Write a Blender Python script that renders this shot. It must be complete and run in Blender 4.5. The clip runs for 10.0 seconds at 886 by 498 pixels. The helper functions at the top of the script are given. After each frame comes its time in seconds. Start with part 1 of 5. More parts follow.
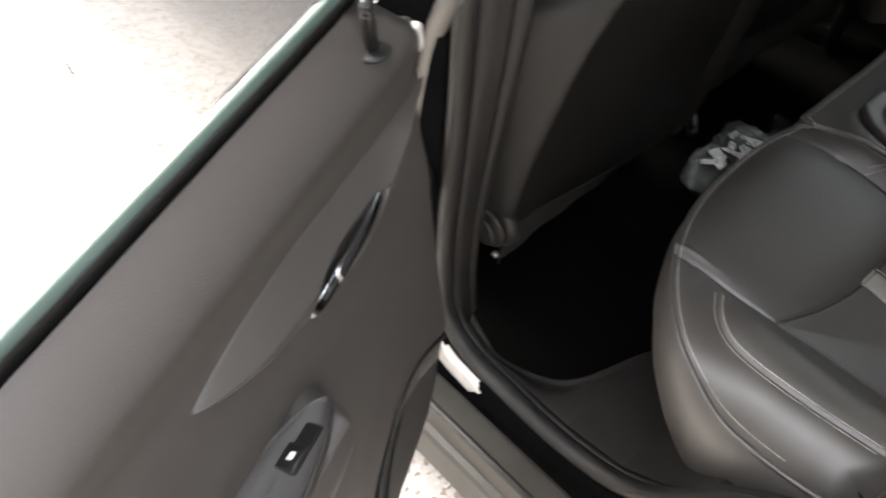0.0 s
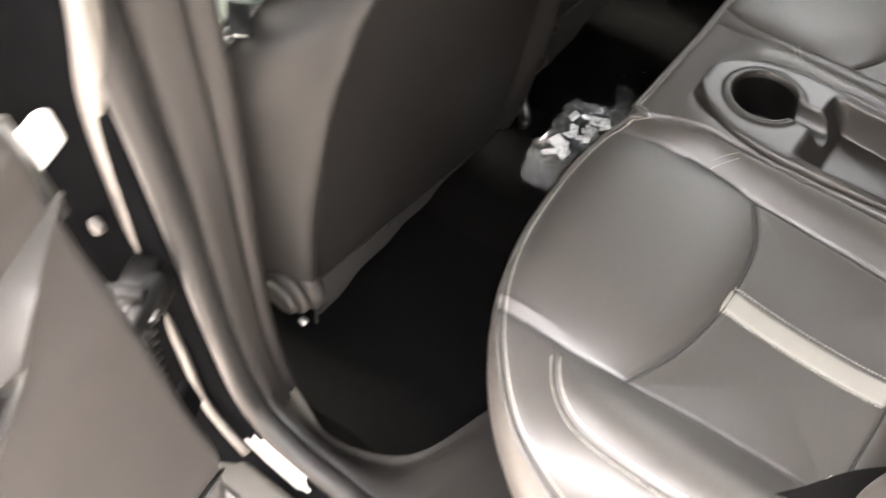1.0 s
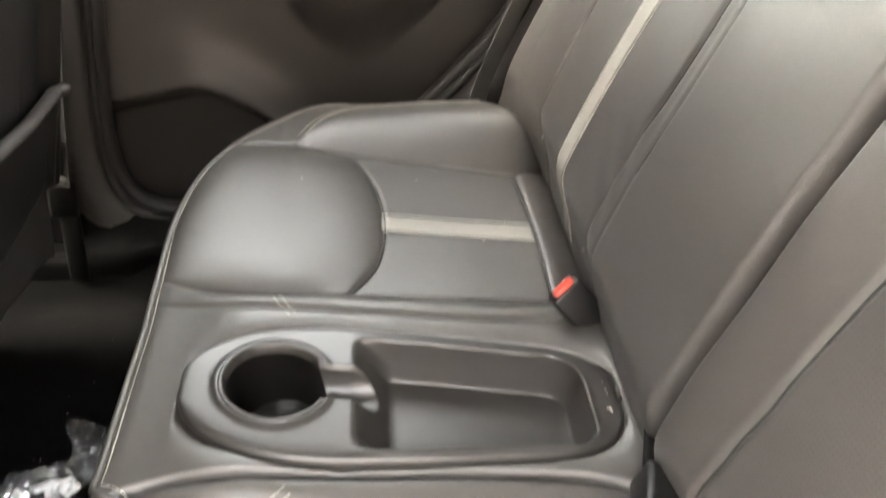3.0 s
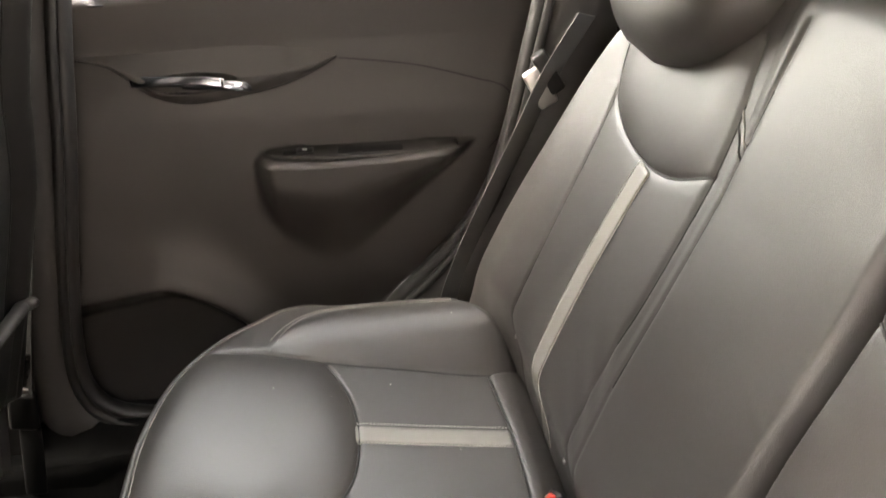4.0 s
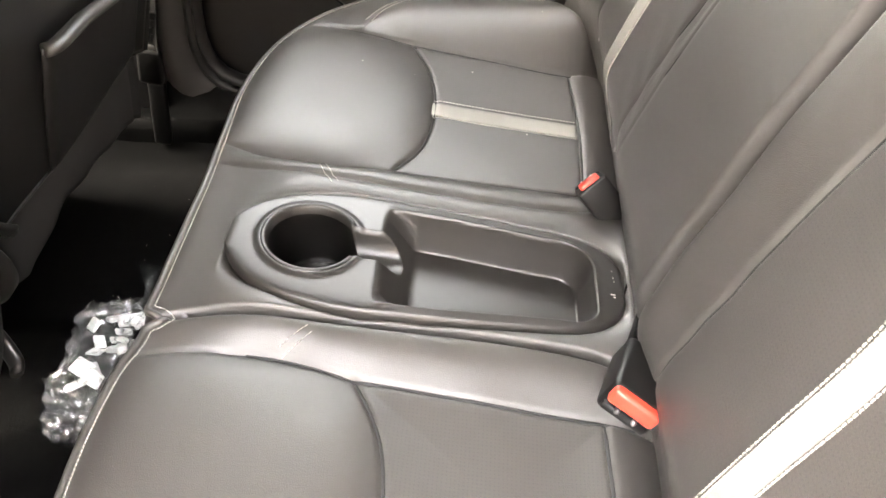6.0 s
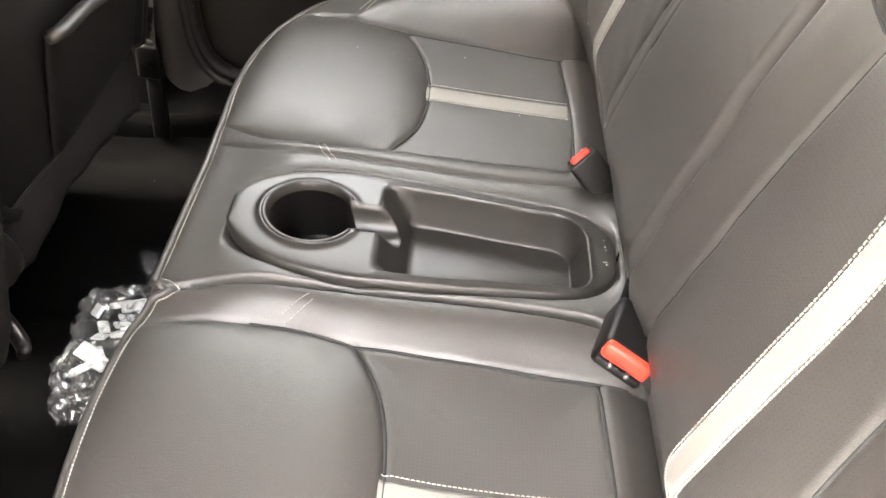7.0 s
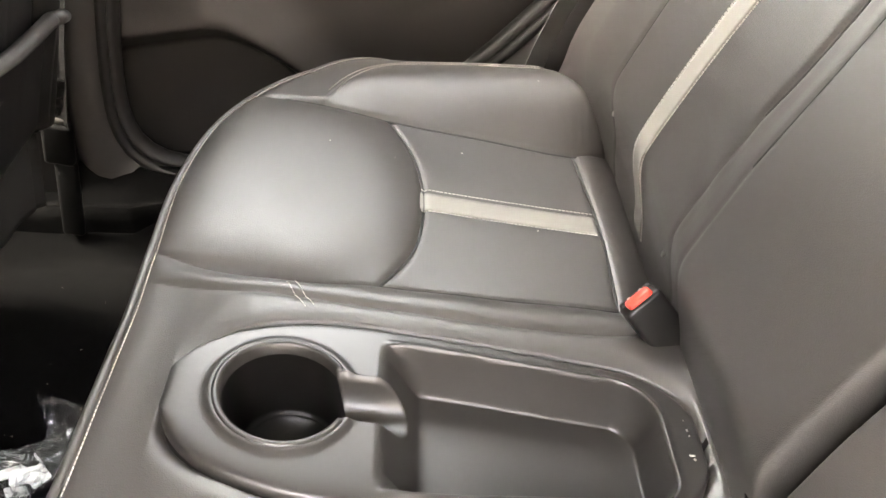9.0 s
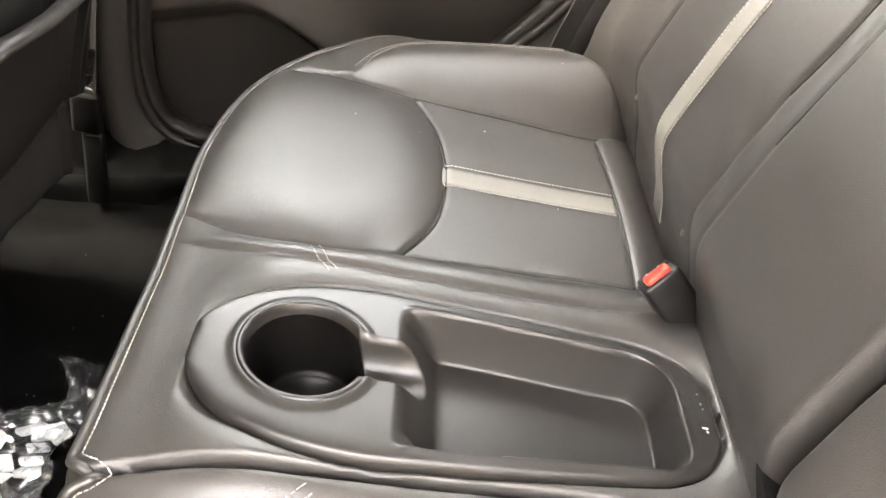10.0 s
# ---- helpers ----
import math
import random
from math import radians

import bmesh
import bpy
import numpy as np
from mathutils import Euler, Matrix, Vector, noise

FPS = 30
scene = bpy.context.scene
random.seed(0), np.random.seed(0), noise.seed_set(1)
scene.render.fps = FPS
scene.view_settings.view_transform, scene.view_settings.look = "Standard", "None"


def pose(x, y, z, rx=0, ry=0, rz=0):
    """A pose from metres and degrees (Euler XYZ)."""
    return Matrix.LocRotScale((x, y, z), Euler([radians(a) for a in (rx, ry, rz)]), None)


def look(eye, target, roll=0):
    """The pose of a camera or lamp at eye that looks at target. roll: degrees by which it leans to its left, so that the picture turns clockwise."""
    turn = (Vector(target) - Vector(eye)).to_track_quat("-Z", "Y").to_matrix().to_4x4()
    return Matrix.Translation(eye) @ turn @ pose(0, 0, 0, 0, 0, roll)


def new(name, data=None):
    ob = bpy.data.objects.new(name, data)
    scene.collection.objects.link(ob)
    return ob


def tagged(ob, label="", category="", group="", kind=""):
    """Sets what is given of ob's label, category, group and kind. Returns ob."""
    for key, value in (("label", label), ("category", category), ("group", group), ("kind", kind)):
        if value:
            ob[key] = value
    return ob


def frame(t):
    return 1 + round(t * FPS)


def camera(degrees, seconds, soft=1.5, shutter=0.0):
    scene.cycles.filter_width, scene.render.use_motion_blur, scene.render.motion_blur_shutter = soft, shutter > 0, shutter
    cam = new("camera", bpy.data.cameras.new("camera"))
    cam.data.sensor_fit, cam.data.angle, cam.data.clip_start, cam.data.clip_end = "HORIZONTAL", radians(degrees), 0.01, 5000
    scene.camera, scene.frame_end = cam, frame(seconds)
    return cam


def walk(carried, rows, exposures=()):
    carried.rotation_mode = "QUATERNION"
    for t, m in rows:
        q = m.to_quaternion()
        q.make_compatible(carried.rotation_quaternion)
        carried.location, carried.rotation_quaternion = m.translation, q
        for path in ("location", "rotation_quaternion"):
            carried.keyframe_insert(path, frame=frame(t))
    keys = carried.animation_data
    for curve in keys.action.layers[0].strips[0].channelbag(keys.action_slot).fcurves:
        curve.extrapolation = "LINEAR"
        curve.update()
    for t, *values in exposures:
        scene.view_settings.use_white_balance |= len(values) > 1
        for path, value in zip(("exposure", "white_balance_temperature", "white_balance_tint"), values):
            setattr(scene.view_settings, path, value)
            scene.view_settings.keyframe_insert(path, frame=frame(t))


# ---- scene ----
cam = camera(57.3, 10.0, shutter=0.5)
PATH = [
    (0.0, (-0.9708, -0.2116, 1.3192), (-0.5564, 0.3452, 0.5993), -5.40),
    (0.5, (-0.8768, -0.1629, 1.2868), (-0.4235, 0.3127, 0.5329), -4.72),
    (1.0, (-0.7356, -0.1463, 1.2486), (-0.2740, 0.3053, 0.4851), -7.85),
    (1.5, (-0.6289, -0.1279, 1.2220), (-0.1135, 0.2351, 0.4458), -9.26),
    (2.0, (-0.5439, -0.0691, 1.1427), (0.0647, 0.1135, 0.3705), -5.25),
    (2.5, (-0.4659, -0.0546, 1.0929), (0.2522, -0.0432, 0.3970), -1.18),
    (3.0, (-0.4364, -0.0461, 1.0840), (0.3643, -0.1007, 0.4875), -1.01),
    (4.3, (-0.4088, -0.0485, 1.1234), (0.4971, -0.1539, 0.7132), -1.33),
    (4.5, (-0.4135, -0.0494, 1.1143), (0.4655, -0.1455, 0.6472), -0.89),
    (5.0, (-0.4274, -0.0522, 1.1066), (0.3781, -0.1174, 0.5177), 0.32),
    (5.5, (-0.4627, -0.0710, 1.1011), (0.2843, -0.0723, 0.4363), 0.57),
    (6.0, (-0.4930, -0.0935, 1.0998), (0.2357, -0.0413, 0.4170), -0.55),
    (6.2, (-0.4985, -0.0955, 1.0950), (0.2305, -0.0427, 0.4118), -0.60),
    (7.3, (-0.5326, -0.0957, 1.0894), (0.2098, -0.0429, 0.4215), -2.01),
    (7.5, (-0.5076, -0.0974, 1.0885), (0.2370, -0.0390, 0.4235), -2.56),
    (8.0, (-0.4283, -0.0704, 1.0492), (0.3296, -0.0532, 0.3970), -0.22),
    (8.5, (-0.3491, -0.0315, 1.0328), (0.4247, -0.0664, 0.4003), 2.62),
    (9.0, (-0.3291, -0.0242, 1.0202), (0.4510, -0.0626, 0.3957), 2.86),
    (9.5, (-0.3398, -0.0213, 1.0147), (0.4367, -0.0533, 0.3853), 3.66),
    (10.0, (-0.3469, -0.0184, 1.0120), (0.4288, -0.0409, 0.3813), 4.08),
]
EXPOSURE = [(0.0, 4.02, 6750, 11), (0.3, 4.84, 7000, 13), (0.5, 5.52, 6950, 15), (1.0, 6.03, 7150, 15), (1.5, 6.40, 7200, 13), (2.0, 6.60, 7150, 12), (3.1, 6.75, 7250, 13), (3.6, 6.42, 7250, 14), (4.4, 6.30, 7300, 16), (5.0, 6.68, 7300, 15), (5.5, 6.94, 7250, 15), (6.1, 7.02, 7250, 15), (7.5, 6.68, 7250, 14), (8.0, 6.98, 7150, 13), (8.5, 7.08, 7250, 15), (10.0, 7.16, 7300, 15)]
walk(cam, [(t, look(eye, target, roll)) for t, eye, target, roll in PATH], EXPOSURE)

# ---- light ----
world = bpy.data.worlds.new("sky")
scene.world = world
world.use_nodes = True
wn = world.node_tree
sky = wn.nodes.new("ShaderNodeTexSky")
sky.sky_type = "NISHITA"
sky.sun_disc = False
sky.sun_elevation = radians(42)
sky.sun_rotation = radians(8)
sky.air_density, sky.dust_density = 1.6, 5.0
haze = wn.nodes.new("ShaderNodeHueSaturation")
haze.inputs["Saturation"].default_value = 0.28
wn.links.new(sky.outputs["Color"], haze.inputs["Color"])
wn.links.new(haze.outputs["Color"], wn.nodes["Background"].inputs["Color"])
wn.nodes["Background"].inputs["Strength"].default_value = 0.15
sun_data = bpy.data.lights.new("sun", "SUN")
sun_data.energy, sun_data.angle, sun_data.color = 0.60, radians(36), (1.0, 0.97, 0.94)
sun_ob = new("sun", sun_data)
sun_ob.matrix_world = look((0.5, 3.4, 3.1), (0, 0, 0))


# ---- materials ----
def material(name, colour, rough=0.5, metal=0.0, spec=0.5, grain=0.0, grain_size=900.0, stain=0.0, stain_size=9.0, coat=0.0, sheen=0.0):
    m = bpy.data.materials.new(name)
    m.use_nodes = True
    nt = m.node_tree
    b = nt.nodes["Principled BSDF"]
    b.inputs["Base Color"].default_value = (*colour, 1)
    b.inputs["Roughness"].default_value = rough
    b.inputs["Metallic"].default_value = metal
    b.inputs["Specular IOR Level"].default_value = spec
    b.inputs["Coat Weight"].default_value = coat
    b.inputs["Sheen Weight"].default_value = sheen
    geo = nt.nodes.new("ShaderNodeTexCoord")
    if stain > 0:
        n = nt.nodes.new("ShaderNodeTexNoise")
        n.inputs["Scale"].default_value, n.inputs["Detail"].default_value = stain_size, 6
        nt.links.new(geo.outputs["Object"], n.inputs["Vector"])
        mix = nt.nodes.new("ShaderNodeMix")
        mix.data_type = "RGBA"
        mix.inputs["A"].default_value = (*[c * (1 - stain) for c in colour], 1)
        mix.inputs["B"].default_value = (*[min(1, c * (1 + stain)) for c in colour], 1)
        nt.links.new(n.outputs["Fac"], mix.inputs["Factor"])
        nt.links.new(mix.outputs["Result"], b.inputs["Base Color"])
        ramp = nt.nodes.new("ShaderNodeMapRange")
        ramp.inputs["To Min"].default_value, ramp.inputs["To Max"].default_value = max(0.02, rough - 0.07), min(1, rough + 0.07)
        nt.links.new(n.outputs["Fac"], ramp.inputs["Value"])
        nt.links.new(ramp.outputs["Result"], b.inputs["Roughness"])
    if grain > 0:
        v = nt.nodes.new("ShaderNodeTexVoronoi")
        v.inputs["Scale"].default_value = grain_size
        v2 = nt.nodes.new("ShaderNodeTexNoise")
        v2.inputs["Scale"].default_value, v2.inputs["Detail"].default_value = 28, 5
        add = nt.nodes.new("ShaderNodeMath")
        add.operation = "MULTIPLY_ADD"
        add.inputs[1].default_value = 0.05
        bump = nt.nodes.new("ShaderNodeBump")
        bump.inputs["Strength"].default_value, bump.inputs["Distance"].default_value = grain, 0.0006
        nt.links.new(geo.outputs["Object"], v.inputs["Vector"])
        nt.links.new(geo.outputs["Object"], v2.inputs["Vector"])
        nt.links.new(v2.outputs["Fac"], add.inputs[0])
        nt.links.new(v.outputs["Distance"], add.inputs[2])
        nt.links.new(add.outputs[0], bump.inputs["Height"])
        nt.links.new(bump.outputs["Normal"], b.inputs["Normal"])
    return m


def perforated(name, base):
    """Leather with a fine grid of punched holes, 3.4 mm apart."""
    m = base.copy()
    m.name = name
    nt = m.node_tree
    b = nt.nodes["Principled BSDF"]
    co = nt.nodes.new("ShaderNodeTexCoord")
    v = nt.nodes.new("ShaderNodeTexVoronoi")
    v.inputs["Scale"].default_value, v.inputs["Randomness"].default_value = 330, 0.0
    v.voronoi_dimensions = "2D"
    nt.links.new(co.outputs["UV"], v.inputs["Vector"])
    r = nt.nodes.new("ShaderNodeMapRange")
    r.inputs["From Min"].default_value, r.inputs["From Max"].default_value = 0.10, 0.22
    nt.links.new(v.outputs["Distance"], r.inputs["Value"])
    mix = nt.nodes.new("ShaderNodeMix")
    mix.data_type = "RGBA"
    mix.inputs["A"].default_value = (0.024, 0.023, 0.022, 1)
    old = b.inputs["Base Color"].links
    if old:
        nt.links.new(old[0].from_socket, mix.inputs["B"])
    else:
        mix.inputs["B"].default_value = b.inputs["Base Color"].default_value
    nt.links.new(r.outputs["Result"], mix.inputs["Factor"])
    nt.links.new(mix.outputs["Result"], b.inputs["Base Color"])
    return m


def clear(name, tint, rough=0.02, gloss=0.05, body=0.0):
    """A thin clear sheet: tinted light goes through, a little is mirrored."""
    m = bpy.data.materials.new(name)
    m.use_nodes = True
    nt = m.node_tree
    nt.nodes.remove(nt.nodes["Principled BSDF"])
    t, g, mix = nt.nodes.new("ShaderNodeBsdfTransparent"), nt.nodes.new("ShaderNodeBsdfGlossy"), nt.nodes.new("ShaderNodeMixShader")
    t.inputs["Color"].default_value = (*tint, 1)
    g.inputs["Roughness"].default_value = rough
    lw, pw = nt.nodes.new("ShaderNodeLayerWeight"), nt.nodes.new("ShaderNodeMath")
    lw.inputs["Blend"].default_value = 0.5
    pw.operation = "POWER"
    pw.inputs[1].default_value = 5.0
    ma = nt.nodes.new("ShaderNodeMath")
    ma.operation = "MULTIPLY_ADD"
    ma.inputs[1].default_value, ma.inputs[2].default_value = 0.8, gloss
    nt.links.new(lw.outputs["Facing"], pw.inputs[0])
    nt.links.new(pw.outputs[0], ma.inputs[0])
    nt.links.new(ma.outputs[0], mix.inputs["Fac"])
    nt.links.new(t.outputs[0], mix.inputs[1])
    nt.links.new(g.outputs[0], mix.inputs[2])
    last = mix
    if body > 0:
        d, m2 = nt.nodes.new("ShaderNodeBsdfDiffuse"), nt.nodes.new("ShaderNodeMixShader")
        d.inputs["Color"].default_value = (0.9, 0.92, 0.92, 1)
        m2.inputs["Fac"].default_value = body
        nt.links.new(mix.outputs[0], m2.inputs[1])
        nt.links.new(d.outputs[0], m2.inputs[2])
        last = m2
    nt.links.new(last.outputs[0], nt.nodes["Material Output"].inputs["Surface"])
    return m


leather = material("black_leather", (0.041, 0.0370, 0.0336), 0.45, spec=0.80, grain=0.2, grain_size=1300, stain=0.12, stain_size=14)
leather_perf = perforated("perforated_leather", leather)
stripe_leather = material("pale_leather", (0.215, 0.205, 0.185), 0.5, grain=0.2, stain=0.06)
# front seat leather, coloured darker for the weaker light on those seats
shaded_leather = material("shaded_black_leather", (0.008, 0.0073, 0.0068), 0.52, spec=0.32, grain=0.28, grain_size=1000, stain=0.15, stain_size=10)
thread = material("white_thread", (0.46, 0.44, 0.40), 0.7)
dark_thread = material("dark_thread", (0.02, 0.02, 0.02), 0.8)
plastic = material("black_plastic", (0.024, 0.0215, 0.0198), 0.5, spec=0.4, grain=0.35, grain_size=800, stain=0.12)
plastic_tray = material("grained_plastic", (0.022, 0.0200, 0.0182), 0.38, spec=0.6, grain=0.07, grain_size=1500, stain=0.1)
plastic_smooth = material("smooth_black_plastic", (0.010, 0.0095, 0.009), 0.34, spec=0.35, stain=0.1)
sill_plastic = material("dark_sill_plastic", (0.014, 0.0125, 0.0116), 0.52, spec=0.25, grain=0.25, grain_size=900, stain=0.15)
anchor_plastic = material("dull_anchor_plastic", (0.003, 0.0028, 0.0027), 0.5, spec=0.12)
# darker than the tray plastic, to carry the shade inside the cup
shaded_cup_plastic = material("shaded_cup_plastic", (0.005, 0.0046, 0.0043), 0.40, spec=0.25, stain=0.15, stain_size=40)
buckle_plastic = material("buckle_plastic", (0.006, 0.0056, 0.0053), 0.42, spec=0.3, stain=0.1)
plastic_deep = material("deep_black_plastic", (0.008, 0.008, 0.008), 0.45, spec=0.2)
bezel_plastic = material("satin_plastic", (0.044, 0.040, 0.037), 0.40, grain=0.15, grain_size=1200, stain=0.08)
door_plastic = material("door_plastic", (0.036, 0.0315, 0.0288), 0.5, grain=0.25, grain_size=1100, stain=0.1, stain_size=5)
rubber = material("rubber", (0.011, 0.0100, 0.0094), 0.5, spec=0.35, stain=0.2, stain_size=30)
# set blacker than real carpet, to carry the shade of the footwells
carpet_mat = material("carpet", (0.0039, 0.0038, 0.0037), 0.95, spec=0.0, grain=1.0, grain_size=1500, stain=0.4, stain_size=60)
paint = material("gloss_paint", (0.010, 0.010, 0.011), 0.07, coat=1.0)
# no gloss and near-black, in place of dark reflections in the door gap
jamb_paint = material("shaded_jamb_paint", (0.003, 0.003, 0.0032), 0.6, spec=0.0, stain=0.3, stain_size=25)
sill_paint = material("dusty_sill", (0.022, 0.020, 0.0168), 0.55, spec=0.3, stain=0.5, stain_size=35)
chrome = material("chrome", (0.46, 0.48, 0.52), 0.12, metal=1.0)
steel = material("dull_steel", (0.42, 0.41, 0.39), 0.35, metal=1.0, stain=0.2)
red = material("red_button", (0.60, 0.045, 0.025), 0.4)
white_print = material("white_print", (0.75, 0.75, 0.74), 0.5)
grey_print = material("grey_print", (0.35, 0.35, 0.36), 0.6)
webbing = material("black_webbing", (0.006, 0.0056, 0.0054), 0.75, spec=0.12, grain=0.8, grain_size=900)
grey_webbing = material("grey_webbing", (0.075, 0.073, 0.070), 0.6, grain=0.8, grain_size=900)
felt = material("grey_felt", (0.022, 0.021, 0.020), 0.85, spec=0.2, grain=0.6, stain=0.2)
# pale stand-in for blown-out light in the door gap, mirrored or direct
glint_paint = material("glint_paint", (0.50, 0.48, 0.45), 0.5, grain=0.1, stain=0.3, stain_size=40)
# beige stands for bright ground mirrored in black edge paint; bolts share it
edge_paint = material("lit_body_edge", (0.052, 0.047, 0.041), 0.38, stain=0.7, stain_size=18)
glass_edge = material("green_glass_edge", (0.13, 0.175, 0.15), 0.12, stain=0.25, stain_size=12)
# glass tints darkened to cut light through the far and front windows
privacy = clear("tinted_glass", (0.44, 0.460, 0.448))
screen_glass = clear("screen_glass", (0.52, 0.545, 0.53))
film = clear("clear_film", (0.96, 0.965, 0.97), 0.07, 0.09, 0.02)
tissue = material("white_paper", (0.85, 0.85, 0.84), 0.6)
grille = perforated("speaker_mesh", plastic)
cloth_roof = material("grey_headliner", (0.30, 0.295, 0.28), 0.9, stain=0.05)
mat_binding = material("woven_binding", (0.0150, 0.0142, 0.0132), 0.9, spec=0.1, grain=1.0, grain_size=700, stain=0.4, stain_size=90)
seat_cover = material("pale_green_cover", (0.036, 0.043, 0.038), 0.8, spec=0.05, stain=0.08)
dark_steel = material("dark_underbody", (0.007, 0.007, 0.007), 0.6, spec=0.1)


def pebble_material():
    m = material("pebble_paving", (0.66, 0.63, 0.58), 0.7)
    nt = m.node_tree
    b = nt.nodes["Principled BSDF"]
    co = nt.nodes.new("ShaderNodeTexCoord")
    v = nt.nodes.new("ShaderNodeTexVoronoi")
    v.inputs["Scale"].default_value = 120
    ramp = nt.nodes.new("ShaderNodeValToRGB")
    e = ramp.color_ramp.elements
    e[0].position, e[0].color = 0.0, (0.15, 0.11, 0.085, 1)
    e[1].position, e[1].color = 1.0, (0.42, 0.405, 0.385, 1)
    for p, c in ((0.16, (0.21, 0.165, 0.13, 1)), (0.24, (0.36, 0.335, 0.305, 1)), (0.75, (0.32, 0.31, 0.295, 1))):
        x = e.new(p)
        x.color = c
    sep = nt.nodes.new("ShaderNodeSeparateColor")
    nt.links.new(co.outputs["Object"], v.inputs["Vector"])
    nt.links.new(v.outputs["Color"], sep.inputs["Color"])
    nt.links.new(sep.outputs["Red"], ramp.inputs["Fac"])
    nt.links.new(ramp.outputs["Color"], b.inputs["Base Color"])
    bump = nt.nodes.new("ShaderNodeBump")
    bump.invert = True
    bump.inputs["Strength"].default_value, bump.inputs["Distance"].default_value = 0.6, 0.004
    nt.links.new(v.outputs["Distance"], bump.inputs["Height"])
    nt.links.new(bump.outputs["Normal"], b.inputs["Normal"])
    return m


blocker_wall = material("blocker_wall_plaster", (0.24, 0.22, 0.195), 0.9, grain=0.6, grain_size=300, stain=0.25, stain_size=3)
paving = pebble_material()


# ---- builders ----
def sm(t):
    t = np.clip(t, 0, 1)
    return t * t * (3 - 2 * t)


def make(name, verts, faces, mat, smooth=True, uv=None):
    me = bpy.data.meshes.new(name)
    me.from_pydata([tuple(map(float, v)) for v in verts], [], [tuple(map(int, f)) for f in faces])
    if uv is not None:
        layer = me.uv_layers.new(name="UVMap")
        idx = np.zeros(len(me.loops), dtype=np.int32)
        me.loops.foreach_get("vertex_index", idx)
        layer.data.foreach_set("uv", np.asarray(uv, dtype=np.float32)[idx].ravel())
    if smooth:
        me.polygons.foreach_set("use_smooth", [True] * len(me.polygons))
    me.materials.append(mat)
    me.update()
    return me


def thing(name, label, category, group="", kind=""):
    return tagged(new(name), label, category, group, kind)


def part(name, data, parent, label=""):
    """Links a mesh as one object under a thing or a part."""
    ob = new(name, data)
    ob.parent = parent
    if label:
        ob["label"] = label
    return ob


def setting(name, data, label, category):
    return tagged(new(name, data), label, category, kind="structure")


def grid(P, keep=None, flip=False):
    """Vertices and quads of an array of points [rows, columns, 3]."""
    r, c = P.shape[:2]
    i = np.arange(r * c).reshape(r, c)
    f = np.stack([i[:-1, :-1], i[:-1, 1:], i[1:, 1:], i[1:, :-1]], -1)
    if flip:
        f = f[..., ::-1]
    f = f.reshape(-1, 4) if keep is None else f[keep]
    used, inv = np.unique(f, return_inverse=True)
    return P.reshape(-1, 3)[used], inv.reshape(-1, 4), used


def curve(points, n=40, closed=False):
    """A smooth run of n points through the given ones, evenly spaced."""
    p = np.array(points, float)
    m = len(p)
    out = []
    for k in range(m if closed else m - 1):
        g = [p[(k + d) % m] if closed else p[min(max(k + d, 0), m - 1)] for d in (-1, 0, 1, 2)]
        for t in np.linspace(0, 1, 16, endpoint=False):
            out.append(0.5 * (2 * g[1] + (g[2] - g[0]) * t + (2 * g[0] - 5 * g[1] + 4 * g[2] - g[3]) * t * t + (3 * g[1] - g[0] - 3 * g[2] + g[3]) * t ** 3))
    out.append(p[0] if closed else p[-1])
    out = np.array(out)
    s = np.r_[0, np.cumsum(np.linalg.norm(np.diff(out, axis=0), axis=1))]
    q = np.linspace(0, s[-1], n + 1)[:-1] if closed else np.linspace(0, s[-1], n)
    return np.stack([np.interp(q, s, out[:, k]) for k in range(out.shape[1])], 1)


def frames(path, closed=False, up=(0, 0, 1)):
    d = np.roll(path, -1, 0) - np.roll(path, 1, 0)
    if not closed:
        d[0], d[-1] = path[1] - path[0], path[-1] - path[-2]
    d /= np.linalg.norm(d, axis=1)[:, None] + 1e-12
    a = np.cross(d, np.array(up, float))
    a /= np.linalg.norm(a, axis=1)[:, None] + 1e-9
    return d, a, np.cross(a, d)


def sweep(path, profile, closed=False, up=(0, 0, 1), ends=True):
    """A closed profile (side, up) carried along a path."""
    path = np.array(path, float)
    _, a, b = frames(path, closed, up)
    n, m = len(path), len(profile)
    v = np.concatenate([path[k] + np.outer([q[0] for q in profile], a[k]) + np.outer([q[1] for q in profile], b[k]) for k in range(n)])
    f = []
    for k in range(n if closed else n - 1):
        for j in range(m):
            k2, j2 = (k + 1) % n, (j + 1) % m
            f.append((k * m + j, k * m + j2, k2 * m + j2, k2 * m + j))
    if ends and not closed:
        f += [tuple(range(m))[::-1], tuple(range((n - 1) * m, n * m))]
    return v, f


def ring(r, n=8, r2=None):
    return [(r * math.cos(2 * math.pi * k / n), (r2 or r) * math.sin(2 * math.pi * k / n)) for k in range(n)]


def tube(path, r, n=8, closed=False, up=(0, 0, 1)):
    return sweep(path, ring(r, n), closed, up)


def loft(rings, caps=True):
    n, m = len(rings), len(rings[0])
    v = np.concatenate(rings)
    f = [(k * m + j, k * m + (j + 1) % m, (k + 1) * m + (j + 1) % m, (k + 1) * m + j) for k in range(n - 1) for j in range(m)]
    if caps:
        f += [tuple(range(m))[::-1], tuple(range((n - 1) * m, n * m))]
    return v, f


